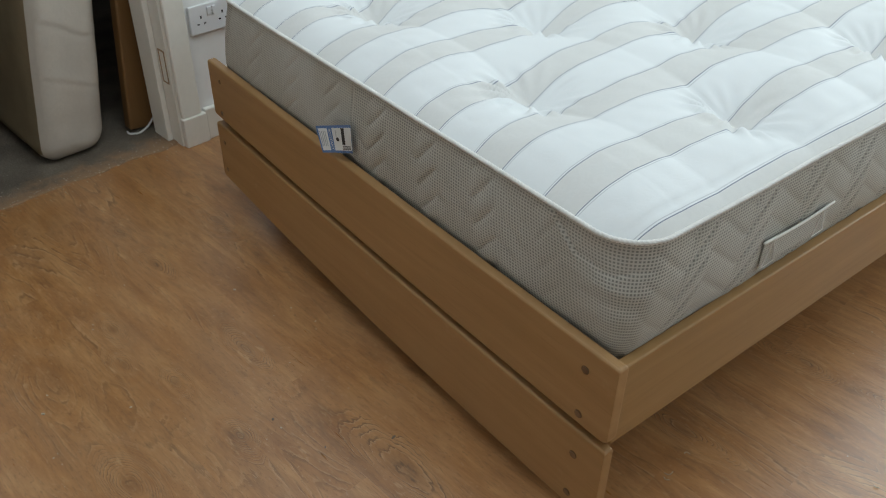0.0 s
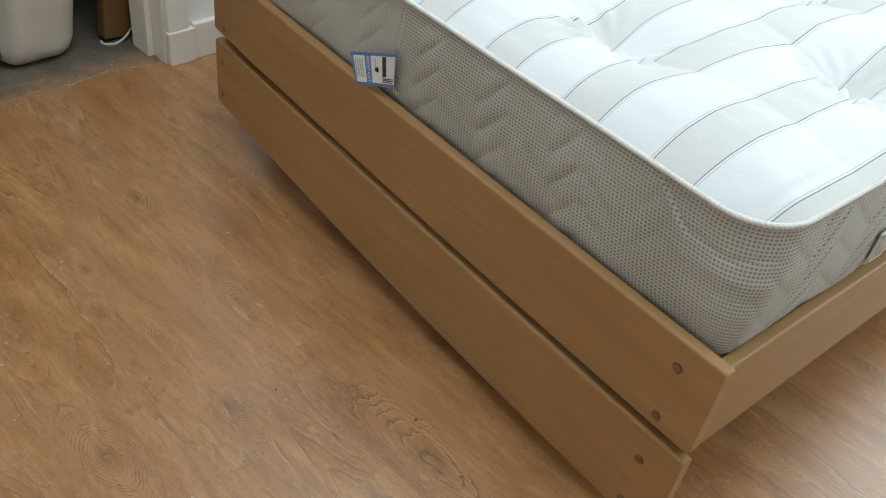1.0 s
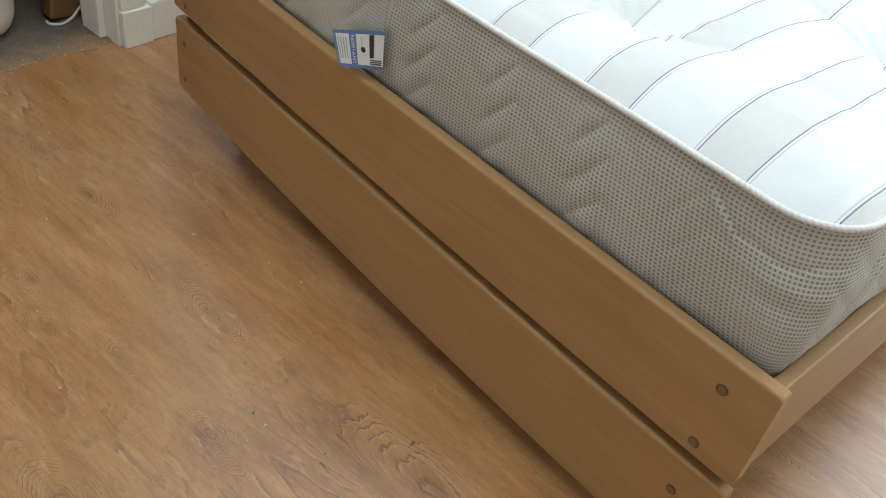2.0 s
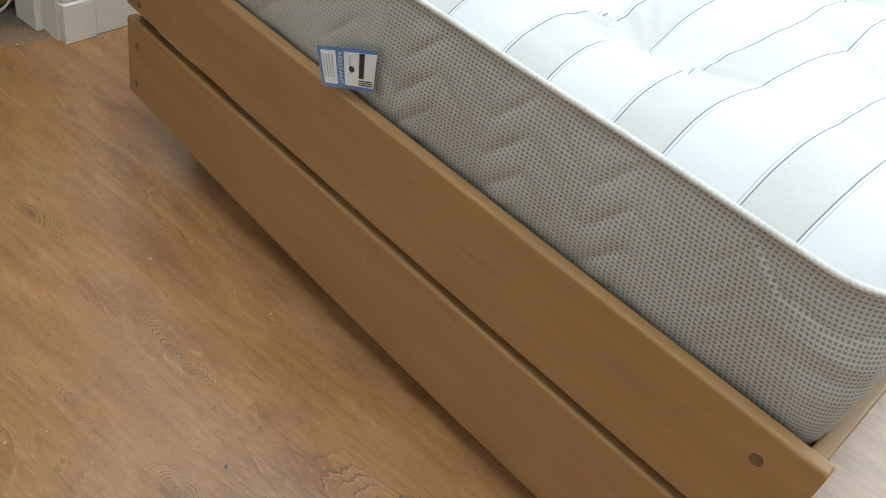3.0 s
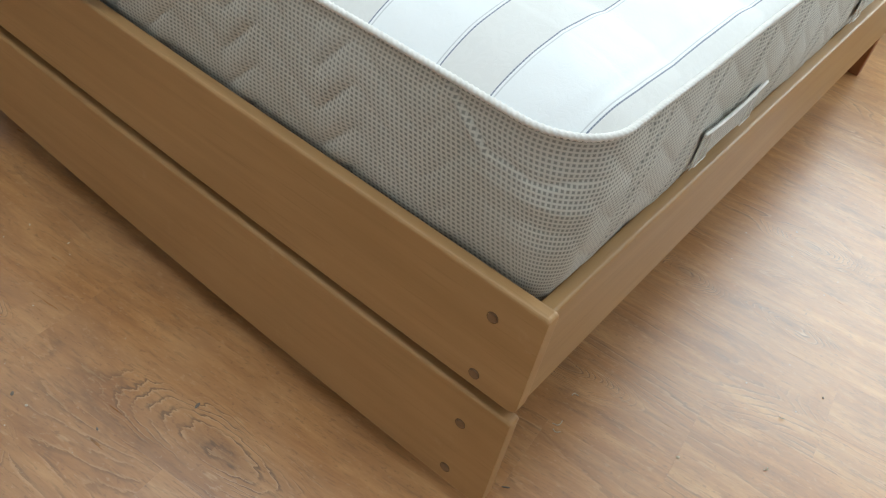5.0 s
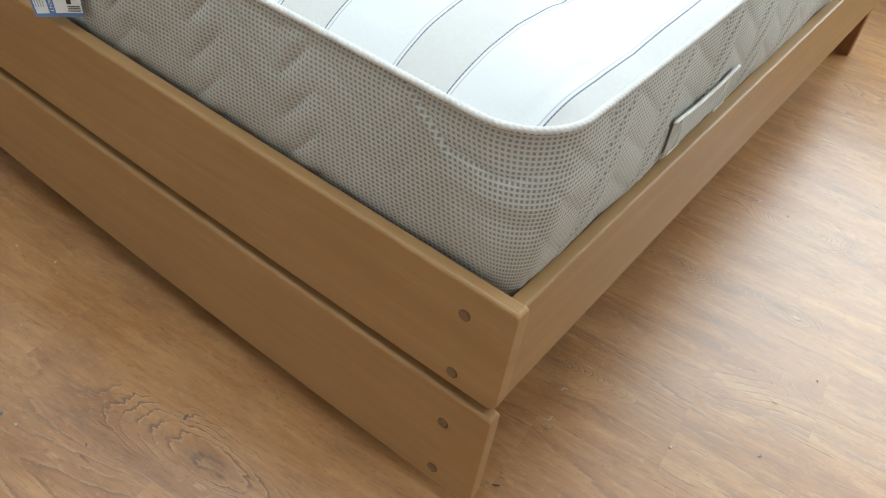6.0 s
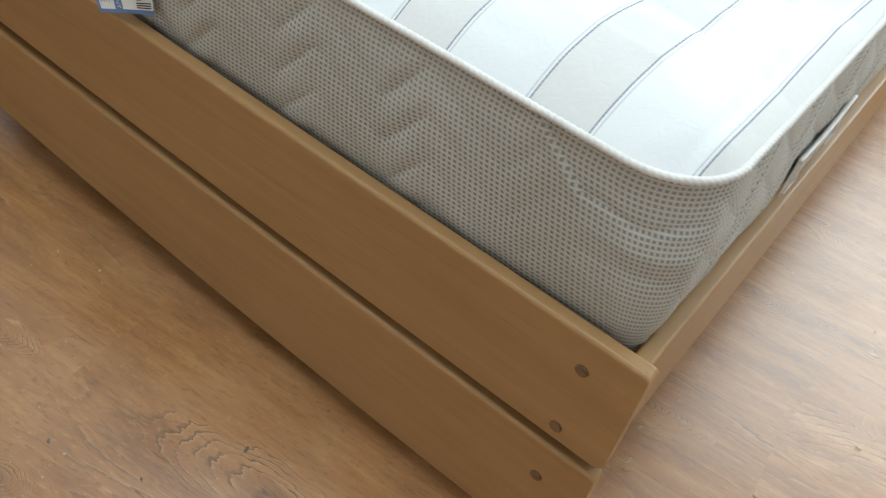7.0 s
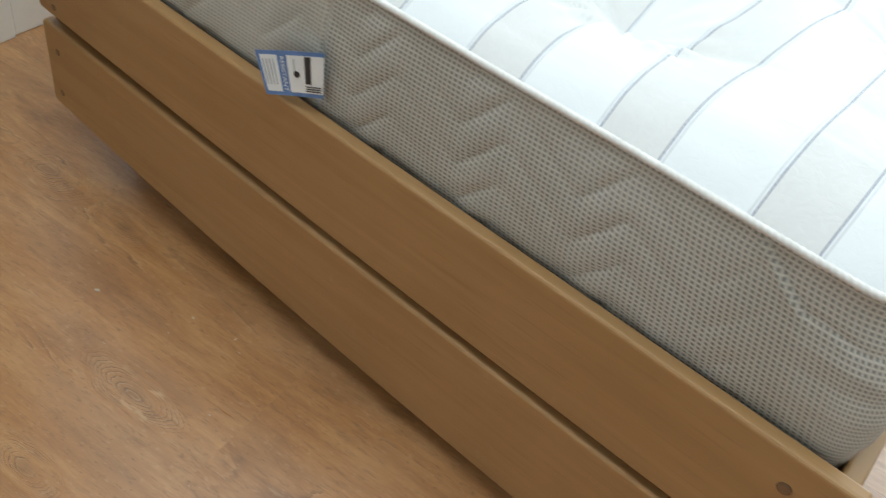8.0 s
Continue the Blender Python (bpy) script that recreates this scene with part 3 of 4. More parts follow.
def leaning_board():
    b = empty("leaning_board", rp(0.177, 1.965, 0.004))
    tilt = Matrix.Translation((0, 0, 0)) @ Matrix.Rotation(radians(5.5), 4, "Y")
    part("panel", box((-0.045, -0.06, 0.006), (0.050, -0.018, 1.15), 0.008, 3, Matrix.Rotation(TURN_ROOM, 4, "Z") @ tilt), PANEL, b)
    return tagged(b, "varnished brown wooden board leaning beside the door lining", "board")


leaning_board()

cable_pts = [rp(0.265, 1.935, 0.075), rp(0.230, 1.915, 0.045), rp(0.192, 1.897, 0.018), rp(0.157, 1.888, 0.0085), rp(0.135, 1.894, 0.0085), rp(0.126, 1.905, 0.0085), rp(0.128, 1.920, 0.0085)]
curve = []
for i in range(len(cable_pts) - 1):
    p0, p1, p2, p3 = (cable_pts[min(max(i + d, 0), len(cable_pts) - 1)] for d in (-1, 0, 1, 2))
    for j in range(8):
        t = j / 8
        curve.append(0.5 * (2 * p1 + (p2 - p0) * t + (2 * p0 - 5 * p1 + 4 * p2 - p3) * t * t + (3 * p1 - p0 - 3 * p2 + p3) * t ** 3))
tagged(part("cable", tube(curve, 0.0034, 8), CABLE, smooth=True), "white electric cable lying at the foot of a board", "cable")


# ---- the bed frame ----
Y_NEAR, Y_FAR = -0.016, 1.380
BOARD = 0.022


def plank(z0n, z0f, z1n, z1f, bow, sag, cut_top=0.006, cut_low=0.006, r=0.005, cut_far=0.005):
    """A footboard plank on edge, rounded along its edges and at its corners; its ends may differ in height, and it may bow outwards."""
    bm = bmesh.new()
    n, m = 60, 7
    prof = []
    for cx, cz, a0 in ((r, 1, 180), (BOARD - r, 1, 90), (BOARD - r, 0, 0), (r, 0, -90)):
        for k in range(4):
            a = radians(a0 - k * 30)
            prof.append((cx + r * math.cos(a), cz, r * math.sin(a)))
    far = max(cut_top, cut_low)
    ys = [far * (1 - math.cos(math.pi / 2 * i / m)) for i in range(m)]
    length = Y_FAR - Y_NEAR
    runs = ys + [far + (length - 2 * far) * i / n for i in range(n + 1)] + [length - d for d in reversed(ys)]
    rings = []
    for i, run in enumerate(runs):
        e = min(run, length - run)
        def pull(cut):
            return cut - math.sqrt(max(0.0, cut * cut - (cut - e) ** 2)) if e < cut else 0.0
        t = run / length
        lo, hi = z0n + (z0f - z0n) * t - sag * 4 * t * (1 - t) + pull(cut_low if t < 0.5 else cut_far), z1n + (z1f - z1n) * t - pull(cut_top)
        dx = -bow * 4 * t * (1 - t)
        inset = 0.0025 if i in (0, len(runs) - 1) else 0.0
        rings.append([bm.verts.new((dx + min(max(px, inset), BOARD - inset), Y_NEAR + run, (hi - r if c else lo + r) + pz)) for px, c, pz in prof])
    q = len(prof)
    for a, b in zip(rings, rings[1:]):
        for j in range(q):
            bm.faces.new((a[j], a[(j + 1) % q], b[(j + 1) % q], b[j]))
    bm.faces.new(rings[0])
    bm.faces.new(rings[-1][::-1])
    bmesh.ops.recalc_face_normals(bm, faces=bm.faces[:])
    return bm


bed = empty("bed_frame", (1.0, 0.7, 0.0))
OFF = Matrix.Translation((-1.0, -0.7, 0.0))
UP = (0.243, 0.276, 0.416, 0.430)
LOW = (0.032, 0.088, 0.226, 0.254)
BOW_UP, BOW_LOW = 0.003, 0.007


def bed_part(name, bm, material, label="", smooth=False):
    bm.transform(OFF)
    ob = part(name, bm, material, bed, label, smooth)
    return ob


upper = bed_part("upper_plank", plank(*UP, BOW_UP, 0.006, 0.006, 0.014), BEECH_Y, "pale beech plank with rounded edges")
lower = bed_part("lower_plank", plank(*LOW, BOW_LOW, 0.011, 0.006, 0.020), BEECH_Y, "pale beech plank bowed slightly outwards")


def screw_cap(y, z, x, board, size=1.0):
    bm = disc(0.0070 * size, 0.0024, 18)
    bm.transform(OFF @ Matrix.Translation((x - 0.0006, y, z)) @ Matrix.Rotation(radians(-90), 4, "Y"))
    cap = part("screw_cap", bm, SCREW, board, "round brown wooden plug")
    ring = tube([(x - 0.0004, y + 0.0076 * size * math.cos(a), z + 0.0076 * size * math.sin(a)) for a in (2 * math.pi * i / 18 for i in range(18))], 0.0007, 5, True)
    ring.transform(OFF)
    part("hole_edge", ring, DARK_EDGE, cap)
    return cap


def bowed(y, bow):
    t = (y - Y_NEAR) / (Y_FAR - Y_NEAR)
    return -bow * 4 * t * (1 - t)


for y, z in ((0.05, 0.370), (0.051, 0.267), (1.323, 0.388), (1.336, 0.294)):
    screw_cap(y, z, bowed(y, BOW_UP), upper, 1.0 if y < 0.7 else 0.72)
for y, z in ((0.048, 0.167), (0.050, 0.063), (1.346, 0.204), (1.352, 0.118)):
    screw_cap(y, z, bowed(y, BOW_LOW), lower, 1.0 if y < 0.7 else 0.72)

RAIL0, RAIL1, RAIL_B, RAIL_T = -0.006, 0.016, 0.222, 0.400
bed_part("side_rail", box((BOARD + 0.001, RAIL0, RAIL_B), (1.858, RAIL1, RAIL_T), 0.004, 3), BEECH_X, "pale beech side rail")
bed_part("side_rail", box((BOARD + 0.001, 1.352, RAIL_B), (1.858, 1.374, RAIL_T), 0.004, 3), BEECH_X, "pale beech side rail")
for y in (0.10, 1.25):
    bed_part("foot_leg", box((0.09, y, 0.0), (0.135, y + 0.045, 0.315), 0.003, 2), BEECH_Y)
for y in (RAIL0 + 0.028, 1.372 - 0.070):
    bed_part("head_leg", box((1.859, y, 0.0), (1.893, y + 0.070, 0.40), 0.003, 2), BEECH_LEG, "reddish brown wooden leg, darkened for the shadow on it")
bed_part("head_rail", box((1.862, 0.093, 0.20), (1.890, 1.301, 0.40), 0.004, 2), BEECH_Y)
for y0 in (0.017, 1.325):
    bed_part("slat_ledge", box((0.03, y0, 0.295), (1.85, y0 + 0.026, 0.325), 0.002, 1), SLAT)
for i in range(15):
    x = 0.10 + i * 0.120
    bed_part("slat", box((x, 0.018, 0.3255), (x + 0.07, 1.350, 0.3440), 0.003, 1), SLAT)
tagged(bed, "pale beech double bed frame with a two-plank footboard", "bed frame")


# ---- the mattress ----
MX0, MX1, MY0, MY1, MR = 0.033, 1.856, 0.017, 1.350, 0.085
MZ0, MZ1 = 0.345, 0.604


def outline(step, radius):
    """Points round the mattress's rounded plan: place, outward way, run along the border. All radii give equally many points."""
    out, run = [], 0.0
    x0, x1, y0, y1, r = MX0, MX1, MY0, MY1, radius
    segs = [((x0, y1 - r), (x0, y0 + r), (-1, 0)), ((x0 + r, y0), (x1 - r, y0), (0, -1)),
            ((x1, y0 + r), (x1, y1 - r), (1, 0)), ((x1 - r, y1), (x0 + r, y1), (0, 1))]
    arcs = [((x0 + r, y0 + r), 180), ((x1 - r, y0 + r), 270), ((x1 - r, y1 - r), 0), ((x0 + r, y1 - r), 90)]
    for k, ((a, b, way), (c, a0)) in enumerate(zip(segs, arcs)):
        a, b = Vector(a), Vector(b)
        full = ((y1 - y0) if k % 2 == 0 else (x1 - x0)) - 2 * MR
        n = max(2, round(full / step))
        for i in range(n):
            out.append((a.lerp(b, i / n), Vector(way), run + full * i / n))
        run += full
        n = max(4, round(MR * math.pi / 2 / step))
        for i in range(n):
            th = radians(a0 + 90 * i / n)
            w = Vector((math.cos(th), math.sin(th)))
            out.append((Vector(c) + w * r, w, run + MR * math.pi / 2 * i / n))
        run += MR * math.pi / 2
    return out, run


def quilt(s, h, long_side=False):
    """Depth of the border's quilting: zigzag rows of stitching with puffed cloth between."""
    f = ((s - 0.723) / 0.157) % 1.0
    zig = 0.066 * (f / 0.40 if f < 0.40 else 1 - (f - 0.40) / 0.60)
    rows = (h - 0.017 - zig) / 0.0535
    off = rows - math.floor(rows)
    d = min(off, 1 - off) * 0.0535
    puff = math.sin(math.pi * off) * (1.25 - 0.5 * off)
    rise = math.sin(math.pi * f / 0.40) ** 0.6 if 0 < f < 0.40 else 0.0
    if long_side:
        return -(0.0012 + 0.0030 * rise) * math.exp(-(d / 0.005) ** 2) + (0.0009 + 0.0016 * rise) * puff
    seam = -0.0036 * math.exp(-((s - SEAM) / 0.0028) ** 2)
    fade = min(1.0, max(0.0, (1.12 - s) / 0.14)) * (0.55 if s < SEAM else 1.0)
    return seam + fade * (-(0.0006 + 0.0019 * rise) * math.exp(-(d / 0.0055) ** 2) + (0.0011 + 0.0022 * rise) * puff)


mattress = empty("mattress", (1.0, 0.7, MZ0))
MOFF = Matrix.Translation((-1.0, -0.7, -MZ0))


def border():
    pts, total = outline(0.0034, MR)
    low, _ = outline(0.0034, 0.030)
    bm = bmesh.new()
    uvl = bm.loops.layers.uv.new("UVMap")
    rows = 64
    grid = []
    for (hi, w, s), (lo, _, _) in zip(pts, low):
        col = []
        for j in range(rows + 1):
            t = j / rows
            p = lo.lerp(hi, min(1.0, max(0.0, (t - 0.15) / 0.75)) ** 1.3)
            h = t * (MZ1 - MZ0)
            bulge = 0.010 * math.sin(math.pi * min(1, t * 1.02)) * min(1, max(0, (h - 0.035) / 0.05))
            lump = 0.0022 * noise.noise(Vector((p.x * 6, p.y * 6, h * 9)))
            q = quilt(s, h, w.y < -0.9) * min(1, (1 - t) / 0.10, t / 0.05 + 0.2) * (0.35 + 0.65 * max(abs(w.x), abs(w.y)) ** 8)
            # the cloth beside the near foot corner folds under the piping and puckers round the bend
            cy = s - (MY1 - MY0 - 2 * MR) + 0.045
            bend = cy + (h - 0.215) * 0.75 + 5.0 * (h - 0.20) ** 2
            side = 1 / (1 + math.exp(-max(-40, min(40, bend / 0.0022))))
            shelf = 0.196 + 0.030 * max(0.0, cy - 0.03) + 0.004 * math.sin(cy * 60)
            over = 1 / (1 + math.exp(-max(-40, min(40, (h - shelf) / 0.0028))))
            ends = min(1.0, max(0.0, (0.20 - cy) / 0.08))
            cr = -0.0016 * side * over * ends * min(1, max(0, (0.262 - h) / 0.02))
            cr += (0.0018 * math.exp(-((bend + 0.011) / 0.008) ** 2) - 0.0034 * math.exp(-(bend / 0.0036) ** 2)) * over
            cr -= 0.0026 * math.exp(-((h - shelf - 0.004) / 0.004) ** 2) * side * ends
            for hw, amp, wide in ((0.172, 0.0022, 0.008), (0.147, -0.0016, 0.007), (0.118, 0.0012, 0.009)):
                wave = hw + 0.10 * (cy - 0.06) * (cy - 0.10) + 0.006 * noise.noise(Vector((cy * 11, hw * 40, 2.0)))
                cr += amp * math.exp(-((h - wave) / wide) ** 2) * math.exp(-((cy - 0.10) / 0.10) ** 2)
            o = bulge + lump + q + cr
            tuck = 0.006 * max(0, 1 - h / 0.06)
            col.append((bm.verts.new((p.x + w.x * (o - tuck), p.y + w.y * (o - tuck), MZ0 + h)), s, h))
        grid.append(col)
    n = len(grid)
    for i in range(n):
        a, b = grid[i], grid[(i + 1) % n]
        for j in range(rows):
            f = bm.faces.new((a[j][0], b[j][0], b[j + 1][0], a[j + 1][0]))
            sb = total if i == n - 1 else None
            for lp, (v, s, h), sx in zip(f.loops, (a[j], b[j], b[j + 1], a[j + 1]), (None, sb, sb, None)):
                lp[uvl].uv = (s if sx is None else sx, h)
    base = [c[0][0] for c in grid]
    bm.faces.new(base[::-1])
    bmesh.ops.recalc_face_normals(bm, faces=bm.faces[:])
    bm.transform(MOFF)
    return bm


part("border", border(), KNIT, mattress, "grey-beige honeycomb knit border with zigzag quilting", smooth=True)

TUFTS = []
for r in range(8):
    x = 0.254 + 0.2460 * r
    ys = (0.470, 0.985) if r % 2 == 0 else (0.186, 0.709, 1.215)
    if x < MX1 - 0.1:
        TUFTS += [(x, y) for y in ys]


def inside(x, y):
    """Distance from the mattress's rim, inwards, and the place pulled inside the rounded corners."""
    qx = min(max(x, MX0 + MR), MX1 - MR)
    qy = min(max(y, MY0 + MR), MY1 - MR)
    d = Vector((x - qx, y - qy))
    if d.length > MR:
        d = d.normalized() * MR
    px, py = qx + d.x, qy + d.y
    rim = MR - d.length if d.length > 0 else min(x - MX0, MX1 - x, y - MY0, MY1 - y)
    return px, py, rim


def top_panel():
    nx, ny = 330, 236
    bm = bmesh.new()
    uvl = bm.loops.layers.uv.new("UVMap")
    grid = []
    for i in range(nx + 1):
        col = []
        for j in range(ny + 1):
            x, y, rim = inside(MX0 + (MX1 - MX0) * i / nx, MY0 + (MY1 - MY0) * j / ny)
            dip = 0.0
            cx = cy = 0.0
            for tx, ty in TUFTS:
                dx, dy = x - tx, y - ty
                r2 = dx * dx + dy * dy
                if r2 < 0.12:
                    r = math.sqrt(r2)
                    dip += 0.010 * math.exp(-r2 / 0.0018) + 0.026 * math.exp(-r2 / 0.0125)
                    th = math.atan2(dy, dx)
                    fan = 0.25 + 0.75 * max(0.0, -math.cos(th)) ** 0.5
                    dip += 0.0095 * fan * math.exp(-((r - 0.070) / 0.032) ** 2) * math.sin(th * 15 + 1.2 * math.sin(th * 2 + tx * 5) + tx * 7)
                    g = math.exp(-r2 / 0.0075)
                    cy += 0.42 * dy * g
                    dip += 0.022 * math.exp(-abs(dx) / 0.045) * math.exp(-(dy / 0.12) ** 2)
                    cx += 0.3 * dx * g
            # shallow valleys from tuft to tuft along each cross row
            row = (x - 0.254) / 0.246
            fr = row - round(row)
            valley = 0.006 * math.exp(-abs(fr) * 0.246 / 0.050) if row > -0.4 else 0.0
            crown = 0.046 * (1 - math.exp(-max(0, rim) / 0.055))
            soft = 0.006 * noise.noise(Vector((x * 7, y * 7, 1.3))) + 0.002 * noise.noise(Vector((x * 24, y * 24, 4.3)))
            k = min(1.0, rim / 0.05)
            z = MZ1 - 0.002 + crown + k * (soft - dip - valley)
            # a stitched line beside the long edge
            stitch = 0.0045 * math.exp(-((y - 0.056) / 0.006) ** 2) * k
            z -= stitch
            bend = 0.012 * math.sin(2 * math.pi * (x - 0.254) / 0.492) * math.sin(math.pi * (y - 0.19) / 0.52)
            col.append((bm.verts.new((x, y, z)), x + cx, y + cy + 0.4 * bend * k))
        grid.append(col)
    for i in range(nx):
        for j in range(ny):
            q = (grid[i][j], grid[i + 1][j], grid[i + 1][j + 1], grid[i][j + 1])
            f = bm.faces.new([v for v, *_ in q])
            for lp, (v, a, b) in zip(f.loops, q):
                lp[uvl].uv = (a, b)
    bmesh.ops.dissolve_degenerate(bm, dist=1e-5, edges=bm.edges[:])
    bm.transform(MOFF)
    return bm


part("top_panel", top_panel(), TICKING, mattress, "white quilted top with beige stripes and pulled-in tufts", smooth=True)

rim_pts, _ = outline(0.0022, MR)
cord = tube([(p.x + w.x * 0.002, p.y + w.y * 0.002, MZ1 + 0.0025 * noise.noise(Vector((p.x * 4, p.y * 4, 0.5)))) for p, w, _ in rim_pts], 0.0039, 14, True, 0.30, 2 * math.pi / 0.022)
cord.transform(MOFF)
part("piping", cord, CORD, mattress, "twisted white cord piping", smooth=True)

for tx, ty in TUFTS:
    bm = bmesh.new()
    rngt = random.Random(int(tx * 1000 + ty * 7000))
    for _ in range(4):
        m = Matrix.Translation((rngt.uniform(-0.003, 0.003), rngt.uniform(-0.008, 0.008), rngt.uniform(0, 0.001))) @ Matrix.Diagonal((rngt.uniform(0.8, 1.2), rngt.uniform(0.9, 1.5), 0.5, 1))
        bmesh.ops.create_icosphere(bm, subdivisions=2, radius=0.0034, matrix=m)
    for v in bm.verts:
        v.co = v.co * (1 + 0.25 * noise.noise(v.co * 300 + Vector((tx, ty, 0)) * 9))
    bm.transform(MOFF @ Matrix.Translation((tx, ty, MZ1 - 0.0182)))
    part("tuft", bm, CORD, mattress, "small white felt tuft", smooth=True)


def handle(x0, x1, z0, z1):
    """A stitched strap handle on the border's long side."""
    bm = bmesh.new()
    n, m = 28, 6
    rows = []
    for i in range(n + 1):
        t = i / n
        x = x0 + (x1 - x0) * t
        bow = 0.004 * math.sin(math.pi * t)
        zt = z1 - 0.004 * math.sin(math.pi * t)
        zb = z0 + 0.010 * math.sin(math.pi * t)
        rows.append([bm.verts.new((x, MY0 - 0.0145 - bow * 0.3, zb + (zt - zb) * j / m)) for j in range(m + 1)])
    for i in range(n):
        for j in range(m):
            bm.faces.new((rows[i][j], rows[i + 1][j], rows[i + 1][j + 1], rows[i][j + 1]))
    bm.normal_update()
    bmesh.ops.solidify(bm, geom=bm.faces[:], thickness=0.0012)
    bmesh.ops.recalc_face_normals(bm, faces=bm.faces[:])
    uvl = bm.loops.layers.uv.new("UVMap")
    for f in bm.faces:
        for lp in f.loops:
            lp[uvl].uv = (lp.vert.co.x + 2.0, lp.vert.co.z)
    bm.transform(MOFF)
    h = part("handle", bm, KNIT, mattress, "stitched knit strap handle edged with white cord", smooth=False)
    edge = [(x0 - 0.008 + (x1 - x0 + 0.016) * i / 30, MY0 - 0.0170 - 0.0012 * math.sin(math.pi * i / 30), z1 - 0.004 * math.sin(math.pi * i / 30)) for i in range(31)]
    c = tube(edge, 0.0024, 8)
    c.transform(MOFF)
    part("cord", c, CORD, h, smooth=True)
    for xa, xb in ((x0 + 0.004, x0 + 0.04), (x1 - 0.04, x1 - 0.004)):
        mid = (xa + xb) / 2
        for a, b in (((xa, z0 + 0.006), (mid, z1 - 0.006)), ((mid, z1 - 0.006), (xb, z0 + 0.008)), ((xa, z0 + 0.006), (xb, z0 + 0.008))):
            st = tube([(a[0], MY0 - 0.0172, a[1]), (b[0], MY0 - 0.0172, b[1])], 0.0009, 5)
            st.transform(MOFF)
            part("stitching", st, CORD, h)
    return h


handle(0.375, 0.575, 0.424, 0.488)
handle(1.070, 1.270, 0.424, 0.488)


def label():
    """A printed label sewn to the border's foot side; its words are plain bars."""
    o, far, top = Vector((0.010, 0.732, 0.452)), Vector((-0.022, 0.074, -0.022)), Vector((0.002, 0.006, 0.062))
    skew = Vector((0.002, 0.023, -0.013))

    def at(a, b):
        return o + far * a + top * b + skew * (a * b)

    nrm = far.cross(top).normalized()
    if nrm.x > 0:
        nrm = -nrm

    def sheet(a0, a1, b0, b1, lift, thick):
        bm = bmesh.new()
        rows = []
        for i in range(9):
            a = a0 + (a1 - a0) * i / 8
            curl = nrm * (0.006 * a * a)
            rows.append([bm.verts.new(at(a, b) + curl + nrm * lift) for b in (b0, b1)])
        for r0, r1 in zip(rows, rows[1:]):
            bm.faces.new((r0[0], r1[0], r1[1], r0[1]))
        bm.normal_update()
        bmesh.ops.solidify(bm, geom=bm.faces[:], thickness=thick)
        bmesh.ops.recalc_face_normals(bm, faces=bm.faces[:])
        bm.transform(MOFF)
        return bm

    lab = part("label", sheet(0, 1, 0, 1, 0, 0.0008), BLUE, mattress, "white and blue printed fabric label")
    part("panel", sheet(0.0, 0.56, 0.09, 0.91, 0.0010, 0.0003), CARD, lab)
    part("panel", sheet(0.70, 0.95, 0.09, 0.91, 0.0010, 0.0003), CARD, lab)
    part("dark_bar", sheet(0.20, 0.29, 0.30, 0.90, 0.0018, 0.0003), INK, lab)
    mid_e = at(0.425, 0.5) + nrm * (0.006 * 0.425 ** 2 + 0.0019)
    bm = disc(0.0046, 0.0004, 14)
    bm.transform(MOFF @ Matrix.Translation(mid_e) @ nrm.to_track_quat("Z", "Y").to_matrix().to_4x4())
    part("emblem", bm, INK, lab)
    part("emblem", sheet(0.445, 0.46, 0.58, 0.84, 0.0018, 0.0003), PAPER_GREY, lab)
    for b in (0.13, 0.18, 0.23):
        part("print_bar", sheet(0.03, 0.29, b, b + 0.022, 0.0018, 0.0003), INK, lab)
    words = bpy.data.curves.new("lettering", "FONT")
    words.body, words.size, words.align_x, words.align_y = "RESISTANT", 0.0092, "CENTER", "CENTER"
    words.materials.append(CARD)
    txt = new("lettering", words)
    xa = (at(0.63, 0) - at(0.63, 1)).normalized()
    za = (at(1, 0.5) - at(0, 0.5)).cross(xa).normalized()
    za = -za if za.dot(nrm) < 0 else za
    ya = za.cross(xa)
    mid = MOFF @ (at(0.63, 0.5) + nrm * (0.006 * 0.63 ** 2 + 0.0016))
    txt.parent = lab
    txt.matrix_basis = Matrix.Translation(mid) @ Matrix((xa, ya, za)).transposed().to_4x4()
    tagged(txt, "white capital letters on blue")
    for a in (0.75, 0.80, 0.85, 0.90):
        part("print_bar", sheet(a, a + 0.018, 0.25, 0.82, 0.0018, 0.0003), PAPER_GREY, lab)
    return lab


label()
tagged(mattress, "white striped tufted double mattress with a grey knit border", "mattress")


